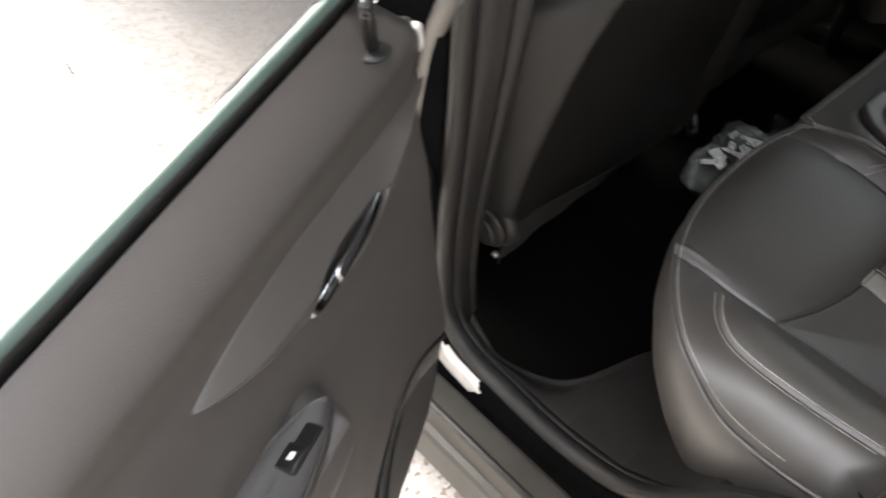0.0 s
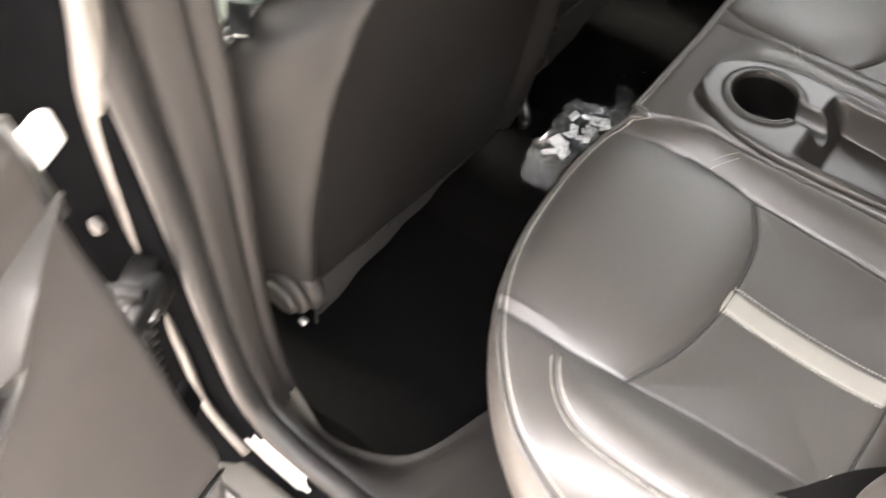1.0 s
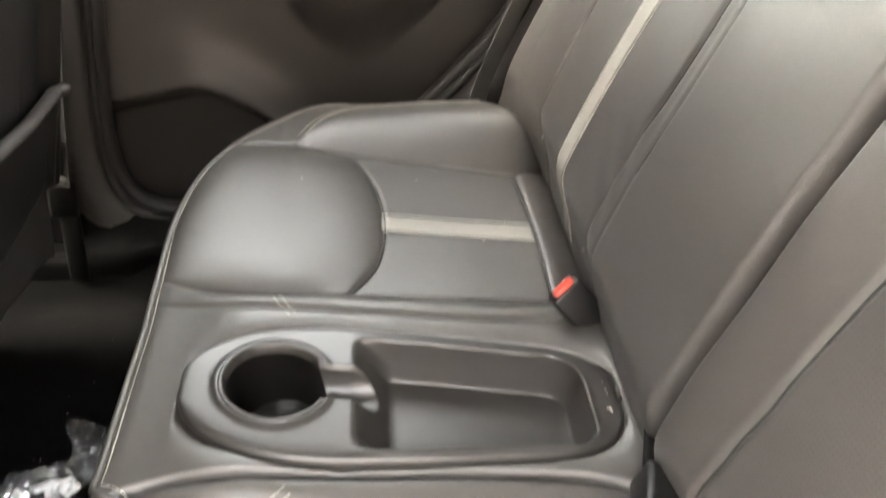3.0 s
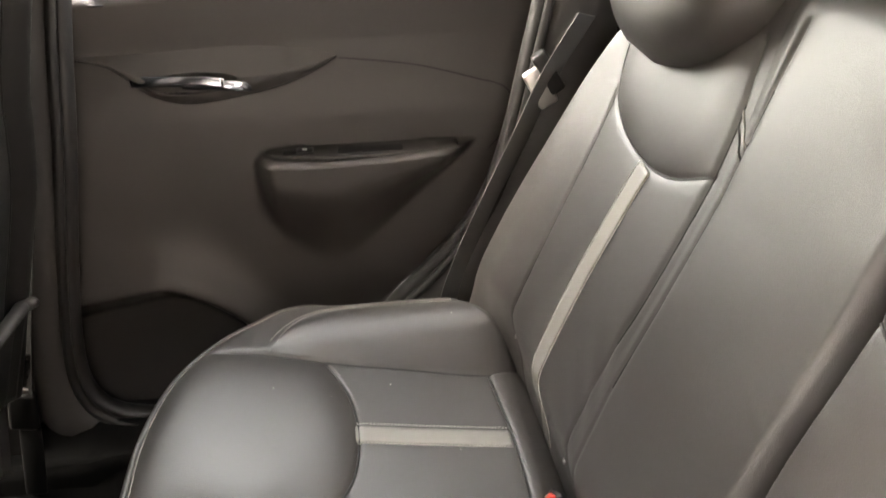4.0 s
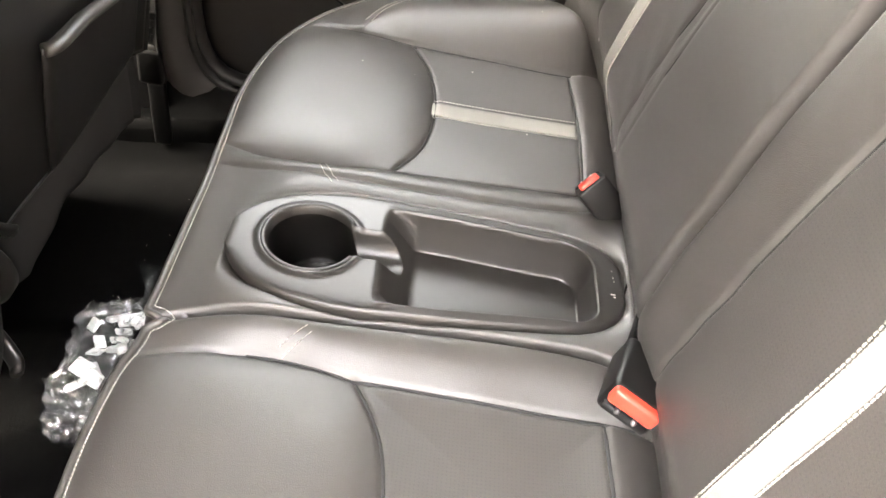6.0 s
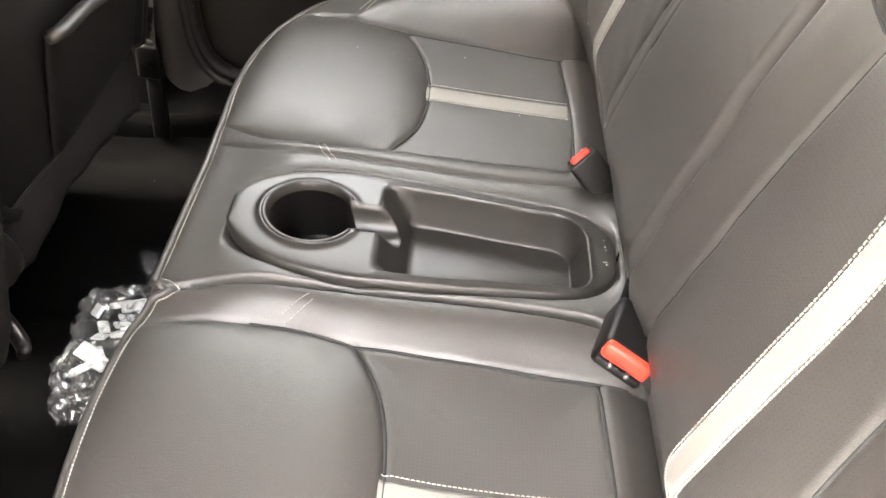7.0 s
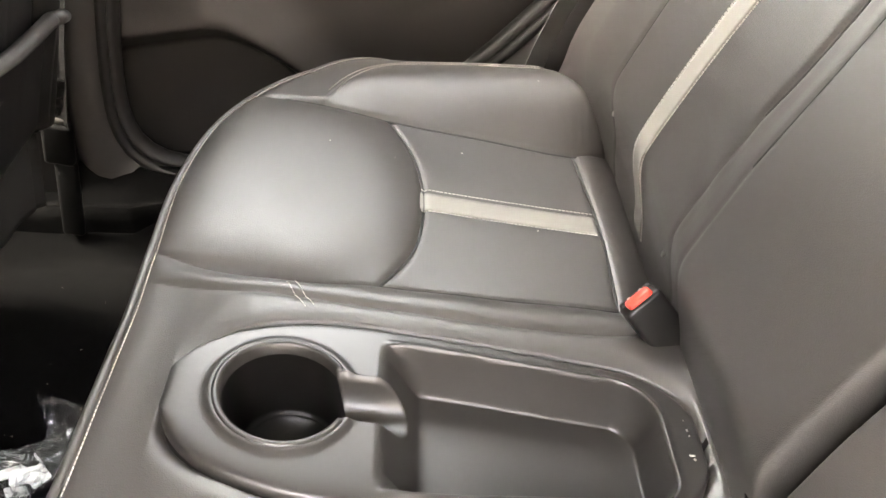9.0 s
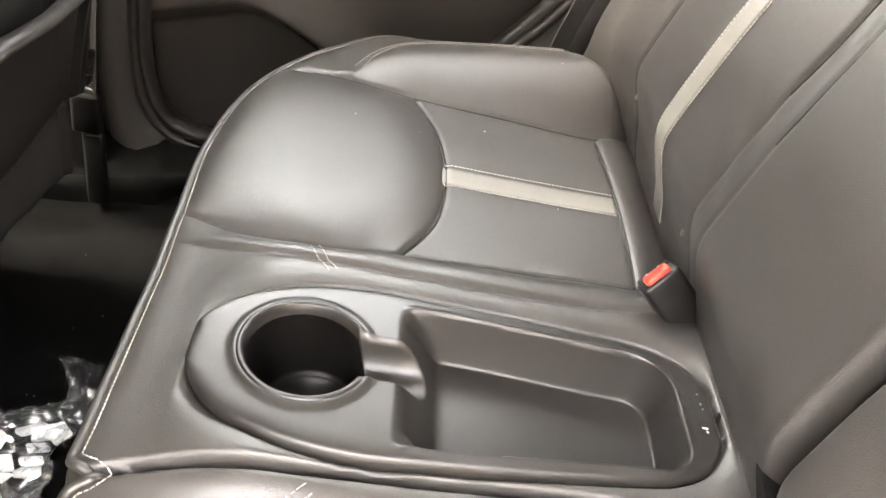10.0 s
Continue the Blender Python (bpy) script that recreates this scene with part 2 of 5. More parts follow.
def block(size, bevel=0.004, seg=2, at=(0, 0, 0), turn=(0, 0, 0)):
    """A bevelled box as vertices and faces."""
    bm = bmesh.new()
    bmesh.ops.create_cube(bm, size=1)
    bmesh.ops.scale(bm, vec=size, verts=bm.verts)
    if bevel:
        bmesh.ops.bevel(bm, geom=bm.edges[:], offset=bevel, segments=seg, affect="EDGES", profile=0.5)
    bm.transform(pose(*at, *turn))
    v, f = [x.co[:] for x in bm.verts], [[q.index for q in x.verts] for x in bm.faces]
    bm.verts.index_update()
    f = [[q.index for q in x.verts] for x in bm.faces]
    bm.free()
    return np.array(v), f


def join(*pieces):
    v, f, k = [], [], 0
    for a, b in pieces:
        v.append(np.array(a, float))
        f += [[i + k for i in q] for q in b]
        k += len(a)
    return np.concatenate(v), f


def disc(r, h, n=32, bevel=0.2):
    """A short drum along z with a softened rim."""
    rs = [(0.0, 0), (r * (1 - bevel), 0), (r, h * 0.25), (r, h * 0.75), (r * (1 - bevel), h), (0.0, h)]
    return loft([np.array([(a * math.cos(2 * math.pi * k / n), a * math.sin(2 * math.pi * k / n), z) for k in range(n)]) for a, z in [(max(q, 1e-5), z) for q, z in rs]])


def moved(vf, m):
    return np.array([m @ Vector(v) for v in vf[0]]), vf[1]


def distance(X, Y, line):
    """Distance of grid points from a polyline in the plane."""
    d = np.full(X.shape, 9.0)
    for (ax, ay), (bx, by) in zip(line[:-1, :2], line[1:, :2]):
        ux, uy = bx - ax, by - ay
        t = np.clip(((X - ax) * ux + (Y - ay) * uy) / (ux * ux + uy * uy + 1e-12), 0, 1)
        d = np.minimum(d, np.hypot(X - ax - t * ux, Y - ay - t * uy))
    return d


def dashes(path, step=0.0033, length=0.0024, r=0.00046, up=(0, 0, 1)):
    """A row of thread stitches along a path, each a small raised bar."""
    path = np.array(path, float)
    s = np.r_[0, np.cumsum(np.linalg.norm(np.diff(path, axis=0), axis=1))]
    pieces = []
    for a in np.arange(0.001, s[-1] - length, step):
        p = np.array([[np.interp(a + q, s, path[:, k]) for k in range(3)] for q in (0, length * 0.5, length)])
        p[1] += np.array(up) * 0.0004
        pieces.append(sweep(p, ring(r, 5), up=up))
    return join(*pieces)


# ---- setting ----
def plain(name, size, at, mat, label, category, bevel=0.004, turn=(0, 0, 0)):
    v, f = block(size, bevel, 2, at, turn)
    return setting(name, make(name, v, f, mat, False), label, category)


gv = np.array([(-60, -60, 0), (60, -60, 0), (60, 60, 0), (-60, 60, 0)], float)
setting("ground", make("ground", gv, [(0, 1, 2, 3)], paving, False), "pale pebble-washed concrete paving in bright daylight", "paving")

# unseen walls, added to block sky light from the west and ahead
plain("wall_west", (0.2, 9.0, 2.8), (-3.2, -0.6, 1.40), blocker_wall, "plain plastered wall out of view, added to block sky light at the open door", "wall", 0.01)
plain("wall_north", (9.0, 0.2, 2.6), (1.2, 4.6, 1.30), blocker_wall, "plain plastered wall out of view ahead, added to block low sky light", "wall", 0.01)

# floor of the cabin with the centre tunnel and the raised heel boards
yy, xx = np.meshgrid(np.linspace(-0.30, 1.15, 120), np.linspace(-0.60, 0.60, 150), indexing="ij")
zz = 0.335 + 0.05 * sm((0.17 - np.abs(xx)) / 0.08) + 0.06 * sm((0.10 - yy) / 0.1) + 0.05 * sm((np.abs(xx) - 0.47) / 0.06)
zz += 0.0025 * np.sin(xx * 61) * np.sin(yy * 47)
v, f, _ = grid(np.stack([xx, yy, zz], -1))
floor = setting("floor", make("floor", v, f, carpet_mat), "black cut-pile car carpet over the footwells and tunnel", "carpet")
plain("underbody", (1.25, 2.75, 0.03), (0, 0.33, 0.27), dark_steel, "dark steel underbody of the car", "car body")
plain("ceiling", (1.24, 1.75, 0.03), (0, 0.05, 1.42), cloth_roof, "pale grey cloth headliner under the roof", "headliner")

plain("roof", (1.28, 1.84, 0.03), (0, 0.0, 1.455), paint, "glossy black roof skin of the car", "car body", 0.012)

mat_xy = curve([(-0.500, 0.20), (-0.47, 0.150), (-0.30, 0.140), (-0.150, 0.150), (-0.100, 0.30), (-0.108, 0.46), (-0.14, 0.64), (-0.30, 0.70), (-0.46, 0.69), (-0.50, 0.60), (-0.505, 0.40)], 90, closed=True)
mats = tagged(new("floor_mat"), "thin black carpet mat with a bound edge on the floor", "floor mat")
lay = [np.stack([mat_xy[:, 0] * 1.0 + (mat_xy[:, 0] + 0.33) * k, mat_xy[:, 1] + (mat_xy[:, 1] - 0.4) * k, np.full(90, z_)], 1) for k, z_ in ((0, 0.337), (0.0, 0.3445), (-0.012, 0.3465), (-0.03, 0.3455), (-0.5, 0.345), (-0.98, 0.345))]
v, f = loft(lay)
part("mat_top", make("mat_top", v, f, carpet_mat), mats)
v, f = sweep(lay[1] + np.array([0, 0, 0.001]), ring(0.0085, 10, 0.0026), True)
part("binding", make("binding", v, f, mat_binding), mats, "bound edge of the mat")

# door opening, as seen from the side: (y, z)
OPENING = [(0.17, 1.345), (0.235, 1.10), (0.262, 0.963), (0.283, 0.836), (0.312, 0.69), (0.333, 0.56), (0.330, 0.490), (0.300, 0.452), (0.237, 0.438), (0.136, 0.430), (0.047, 0.448),
           (-0.012, 0.490), (-0.066, 0.562), (-0.136, 0.634), (-0.200, 0.708), (-0.234, 0.785), (-0.262, 0.90), (-0.29, 1.06), (-0.27, 1.25), (-0.20, 1.345), (0.0, 1.365)]
opening = curve(OPENING, 120, closed=True)


def side_of_body(sign, name):
    """Inner trim, jamb and door seal round a rear door opening; sign -1 is the side of the open door."""
    o3 = np.stack([np.full(len(opening), sign * 0.555), opening[:, 0], opening[:, 1]], 1)
    cen = np.array([0.0, 0.02, 0.9])
    out = o3 - cen
    out[:, 0] = 0
    out /= np.linalg.norm(out, axis=1)[:, None]

    def rim(off, x):
        q = o3 + out * off
        q[:, 0] = sign * x
        return q
    inner = np.stack([rim(0.012, 0.552), rim(0.018, 0.545), rim(0.03, 0.539), rim(0.055, 0.534), rim(0.070, 0.5355), rim(0.085, 0.541), rim(0.098, 0.551), rim(0.110, 0.565), rim(0.13, 0.585), rim(0.16, 0.60)] if sign > 0 else [rim(0.012, 0.552), rim(0.018, 0.545), rim(0.03, 0.539), rim(0.055, 0.534), rim(0.075, 0.535), rim(0.085, 0.548), rim(0.10, 0.556)])
    v, f, _ = grid(np.concatenate([inner, inner[:, :1]], 1), flip=sign > 0)
    pillar = setting("trim_" + name, make("trim", v, f, plastic), "moulded black plastic trim round the rear door opening", "trim")
    mod = pillar.modifiers.new("thick", "SOLIDIFY")
    mod.thickness = 0.003
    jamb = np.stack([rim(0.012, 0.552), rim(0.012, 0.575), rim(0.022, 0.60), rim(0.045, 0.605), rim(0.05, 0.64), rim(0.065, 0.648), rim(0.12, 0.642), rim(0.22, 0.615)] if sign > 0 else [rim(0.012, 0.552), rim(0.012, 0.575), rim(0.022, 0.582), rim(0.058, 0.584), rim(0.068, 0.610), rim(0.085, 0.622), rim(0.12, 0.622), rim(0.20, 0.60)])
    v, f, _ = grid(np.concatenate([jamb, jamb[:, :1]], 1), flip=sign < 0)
    setting("door_jamb_" + name, make("door_jamb", v, f, jamb_paint), "black painted steel door jamb, darkened for the shaded gap", "door jamb")
    return o3, out


for sgn, nm in ((-1, "west"), (1, "east")):
    o3, out = side_of_body(sgn, nm)
    seal = o3 + out * 0.004
    seal[:, 0] = sgn * 0.566
    prof = [(0.010 * math.cos(a), 0.0135 * math.sin(a)) for a in np.linspace(0, 2 * math.pi, 14, endpoint=False)]
    v, f = sweep(seal, prof, True, up=(1, 0, 0))
    weather = thing("door_seal", "black rubber weather seal round the rear door opening", "door seal", "door seals")
    part("bulb", make("bulb", v, f, rubber), weather)
    lip = o3 + out * 0.010
    lip[:, 0] = sgn * 0.549
    v, f = sweep(lip, [(0.004, 0.010), (-0.004, 0.010), (-0.006, -0.006), (0.003, -0.008)], True, up=(1, 0, 0))
    part("lip", make("lip", v, f, rubber), weather)

# pillars, sills, roof rails and the flanks beside the door openings
FY, FZ = np.meshgrid(np.r_[np.linspace(0, 0.03, 8), np.linspace(0.04, 1.7, 40)], np.linspace(0.26, 0.955, 40), indexing="ij")
hinge_y = np.interp(FZ, [0.26, 0.45, 0.56, 0.69, 0.84, 0.955], [0.400, 0.405, 0.405, 0.385, 0.360, 0.340])
skin = np.interp(FZ, [0.26, 0.32, 0.45, 0.62, 0.80, 0.955], [0.652, 0.654, 0.658, 0.662, 0.645, 0.618])
skin = skin - 0.055 * np.clip(1 - FY / 0.03, 0, 1) ** 2 - 0.05 * (FY / 1.7) ** 2
fp = np.stack([-skin, hinge_y + FY, FZ], -1)
v, f, _ = grid(fp[7:])
setting("wall_west_front", make("wall_west_front", v, f, paint), "glossy black skin of the closed front door", "car body")
v, f, _ = grid(fp[:8])
setting("front_door_edge", make("front_door_edge", v, f, jamb_paint), "black rear edge of the front door, darkened for the shaded gap", "car body")
# unseen rear pillars, shelf and header, added to cut light from behind
for sgn, nm in ((-1, "west"), (1, "east")):
    plain("pillar_rear_" + nm, (0.05, 0.70, 0.40), (sgn * 0.585, -0.59, 1.21), cloth_roof, "unseen wide rear pillar with grey cloth trim, added to cut light", "pillar", 0.015)
plain("parcel_shelf", (1.1, 0.52, 0.02), (0, -0.70, 1.0), felt, "unseen dark felt parcel shelf behind the rear seat, added to cut light", "parcel shelf")
plain("tailgate_header", (1.14, 0.05, 0.16), (0, -0.96, 1.34), cloth_roof, "unseen trimmed frame over the rear window, added to cut its light", "tailgate", 0.01)
# unseen dark panel, added to stop light leaking in behind the cushion
plain("light_leak_panel", (1.16, 0.12, 0.42), (0, -0.36, 0.46), dark_steel, "unseen dark panel behind the cushion, added to stop a light leak", "car body", 0.02)
plain("wall_east_front", (0.05, 0.80, 0.62), (0.66, 0.81, 0.60), paint, "glossy black flank of the car by the front seat", "car body", 0.02)
plain("wall_west_rear", (0.16, 0.60, 0.75), (-0.60, -0.68, 0.66), paint, "glossy black rear flank of the car", "car body", 0.02)
plain("wall_east_rear", (0.16, 0.60, 0.75), (0.60, -0.68, 0.66), paint, "glossy black rear flank of the car", "car body", 0.02)
plain("wall_rear", (1.2, 0.06, 0.75), (0, -0.98, 0.66), paint, "tailgate of the car below its window", "car body", 0.02)
plain("dashboard", (1.2, 0.35, 0.45), (0, 1.22, 0.75), plastic, "dark dashboard at the front of the cabin", "dashboard", 0.05)
# unseen firewall, added to keep front light off the footwells
plain("firewall", (1.18, 0.05, 0.72), (0, 1.42, 0.60), dark_steel, "unseen dark steel firewall, added to darken the front footwells", "car body")
# unseen windscreen and front panes, added to dim light on the seat backs
v, f, _ = grid(np.array([[(x, 0.90 + 0.50 * k - 0.06 * (x / 0.6) ** 2, 1.435 - 0.475 * k) for k in (0, 0.33, 0.67, 1)] for x in np.linspace(-0.62, 0.62, 13)]))
setting("windscreen", make("windscreen", v, f, screen_glass), "unseen tinted windscreen, added to dim light from ahead", "window")
for sgn, nm in ((-1, "west"), (1, "east")):
    v, f, _ = grid(np.array([[(sgn * (0.635 - 0.035 * k), 0.42 - 0.07 * k + q * (1.0 - 0.38 * k), 0.945 + 0.45 * k) for k in (0, 0.5, 1)] for q in (0, 0.5, 1)]))
    setting("front_window_" + nm, make("front_window", v, f, screen_glass), "unseen tinted window of the front door, added to dim the cabin", "window")
# unseen bonnet, added along with the firewall to close off front light
plain("bonnet", (1.36, 0.85, 0.05), (0, 1.84, 0.945), paint, "unseen glossy black bonnet, added to close off light ahead of the windscreen", "car body", 0.02)
for sgn, nm in ((-1, "west"), (1, "east")):
    plain("roof_rail_" + nm, (0.06, 1.8, 0.07), (sgn * 0.60, 0.05, 1.40), paint, "black painted roof rail over the doors", "car body", 0.015)
    pil = [(sgn * 0.555, 0.470, 0.28), (sgn * 0.555, 0.458, 0.45), (sgn * 0.550, 0.425, 0.75), (sgn * 0.54, 0.390, 1.0), (sgn * 0.53, 0.320, 1.39)]
    v, f = sweep(curve(pil, 24), [(0.060, 0.012), (0.045, 0.022), (-0.045, 0.022), (-0.06, 0.012), (-0.06, -0.03), (0.06, -0.03)], up=(1, 0, 0))
    setting("pillar_" + nm, make("pillar", v, f, sill_plastic), "black trimmed pillar between the doors", "pillar")
    plain("sill_" + nm, (0.045, 1.5, 0.06), (sgn * 0.622, 0.10, 0.375), sill_paint, "dusty painted door sill with a rubber edge", "door sill", 0.006)
    plain("rocker_" + nm, (0.045, 1.5, 0.10), (sgn * 0.634, 0.10, 0.305), sill_paint, "dusty black rocker panel below the door", "car body", 0.012)
    v, f = tube(curve([(sgn * 0.640, -0.4, 0.404), (sgn * 0.640, 0.84, 0.404)], 20), 0.006)
    setting("sill_strip_" + nm, make("sill_strip", v, f, rubber), "black rubber edging along the sill", "trim")

# moulded cover of the pillar beside the open door, standing into the cabin
pz = np.linspace(0.44, 1.38, 80)
y_seal = np.interp(pz, [0.44, 0.50, 0.56, 0.69, 0.836, 0.963, 1.10, 1.345], [0.322, 0.332, 0.333, 0.312, 0.283, 0.262, 0.235, 0.17])
y_edge = np.interp(pz, [0.44, 0.56, 0.69, 0.845, 0.945, 1.00, 1.10, 1.345], [0.352, 0.342, 0.312, 0.270, 0.243, 0.236, 0.215, 0.15])
y_edge = np.convolve(np.pad(y_edge, 6, mode="edge"), np.ones(13) / 13, mode="valid")
cross = [(-0.5535, 0.0, 0.014), (-0.550, 0.03, 0.004), (-0.545, 0.12, 0.000), (-0.537, 0.30, 0.0), (-0.527, 0.52, 0.0), (-0.5215, 0.62, 0.0), (-0.5195, 0.64, 0.005), (-0.5165, 0.68, 0.006), (-0.514, 0.74, 0.001), (-0.508, 0.88, 0.0), (-0.5035, 0.97, 0.001), (-0.500, 1.0, 0.006), (-0.498, 1.0, 0.014), (-0.499, 1.0, 0.075)]
P = np.stack([np.stack([np.full(80, x), y_seal * (1 - k) + y_edge * k + d, pz], 1) for x, k, d in cross], 1)
v, f, _ = grid(P)
ob = setting("pillar_cover", make("pillar_cover", v, f, sill_plastic), "grooved black plastic cover of the pillar between the doors", "trim")
mod = ob.modifiers.new("thick", "SOLIDIFY")
mod.thickness = 0.003

# sill trim inside the open door, sloping to the carpet
ys = np.linspace(-0.22, 1.08, 480)
rim_ = curve([(-0.22, -0.30), (0.10, -0.305), (0.135, -0.325), (0.155, -0.36), (0.166, -0.40), (0.177, -0.445), (0.200, -0.484), (0.243, -0.509), (0.293, -0.518), (0.346, -0.501), (0.40, -0.49), (0.6, -0.50), (1.08, -0.50)], 500)
edge = np.interp(ys, rim_[:, 0], rim_[:, 1])
edge = np.convolve(np.pad(edge, 4, mode="edge"), np.ones(9) / 9, mode="valid")
us = np.linspace(0, 1, 26)
top = np.interp(ys, [-0.22, -0.06, -0.012, 0.047, 0.136, 0.3, 0.40], [0.56, 0.545, 0.488, 0.449, 0.435, 0.445, 0.45])
for sgn, nm in ((-1, "west"), (1, "east")):
    P = np.zeros((len(ys), len(us), 3))
    for j, u in enumerate(us):
        x = -0.548 + ((edge if sgn < 0 else np.minimum(edge, -0.505)) + 0.548) * u
        z = top - (top - 0.405) * sm(u * 1.25) - 0.05 * sm((u - 0.93) / 0.07)
        P[:, j] = np.stack([-sgn * x, ys, z], 1)
    v, f, _ = grid(P, flip=sgn > 0)
    # the far trim is drawn in the carpet's colour, to keep that footwell dark
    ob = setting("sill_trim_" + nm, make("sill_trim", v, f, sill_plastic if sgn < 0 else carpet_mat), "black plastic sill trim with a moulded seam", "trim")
    row = P[int(np.argmin(np.abs(ys - 0.246)))][1:23] + np.array([0, 0, 0.0003])
    v, f = tube(row, 0.0011, 6)
    setting("sill_joint_" + nm, make("sill_joint", v, f, plastic_deep), "dark joint line across the sill trim", "trim")


# ---- rear seat cushion ----
S_OUT = curve([(0.378, 0.150), (0.380, 0.065), (0.372, 0.0), (0.363, -0.09), (0.360, -0.183), (0.385, -0.225)], 40)
S_ARC = curve([(0.125, 0.0), (0.175, -0.026), (0.244, -0.0335), (0.312, -0.024), (0.372, 0.0)], 30)
S_IN = curve([(0.131, 0.160), (0.120, 0.12), (0.117, 0.055), (0.125, 0.0), (0.129, -0.09), (0.133, -0.187), (0.135, -0.23)], 40)
S_CEN = curve([(0.098, 0.160), (0.087, 0.104), (0.083, -0.02), (0.081, -0.11), (0.087, -0.183), (0.104, -0.21)], 40)
S_REAR = curve([(0.133, -0.187), (0.24, -0.190), (0.360, -0.183)], 20)
S_DST = curve([(0.382, 0.064), (0.424, 0.045), (0.450, 0.020), (0.461, -0.015), (0.464, -0.08), (0.462, -0.14), (0.458, -0.235)], 40)
EDGE = curve([(0.0, 0.162), (0.03, 0.162), (0.07, 0.162), (0.11, 0.164), (0.149, 0.1655), (0.214, 0.168), (0.283, 0.1625), (0.342, 0.149), (0.398, 0.123), (0.446, 0.086), (0.484, 0.043), (0.505, -0.004),
              (0.511, -0.05), (0.512, -0.10), (0.510, -0.16), (0.508, -0.238)], 480)
# the near side's seams are shifted outwards to fit the camera's view
WIDE_A = np.linspace(0, 0.6, 400)
WIDE_S = np.convolve(np.pad(np.interp(WIDE_A, [0.11, 0.245, 0.33, 0.378, 0.425, 0.46, 0.50], [0, 0.007, 0.012, 0.012, 0.0, -0.005, 0]), 12, mode="edge"), np.ones(25) / 25, mode="valid")


def pattern_x(x):
    """Distance from the middle on the pattern, before the near side's fitted shift."""
    return np.where(x < 0, np.interp(-x, WIDE_A + WIDE_S, WIDE_A), x)


def sewn(line, side):
    """A line of the pattern, laid on one side of the bench."""
    a = line[:, 0] + (np.interp(line[:, 0], WIDE_A, WIDE_S) if side < 0 else 0)
    return np.stack([a * side, line[:, 1]], 1)

TRAY_C = -0.0075


ty_ = -0.213 + (0.1205 + 0.213) * (0.5 - 0.5 * np.cos(np.linspace(0, math.pi, 400)))
th_ = np.interp(ty_, [-0.213, -0.14, -0.08, 0.0, 0.02, 0.1205], [0.0525, 0.0592, 0.0648, 0.0692, 0.0695, 0.0695])
th_ *= np.clip(1 - np.clip((ty_ - 0.0) / 0.1205, 0, 1) ** 2.35, 0, 1) ** 0.48 * np.clip(1 - np.clip((-0.15 - ty_) / 0.063, 0, 1) ** 2.8, 0, 1) ** 0.42
T_HALF = np.stack([ty_, th_], 1)


def tray_half(y):
    """Half width of the tray's outline at y."""
    return np.interp(y, T_HALF[:, 0], T_HALF[:, 1], -0.2, -0.2)


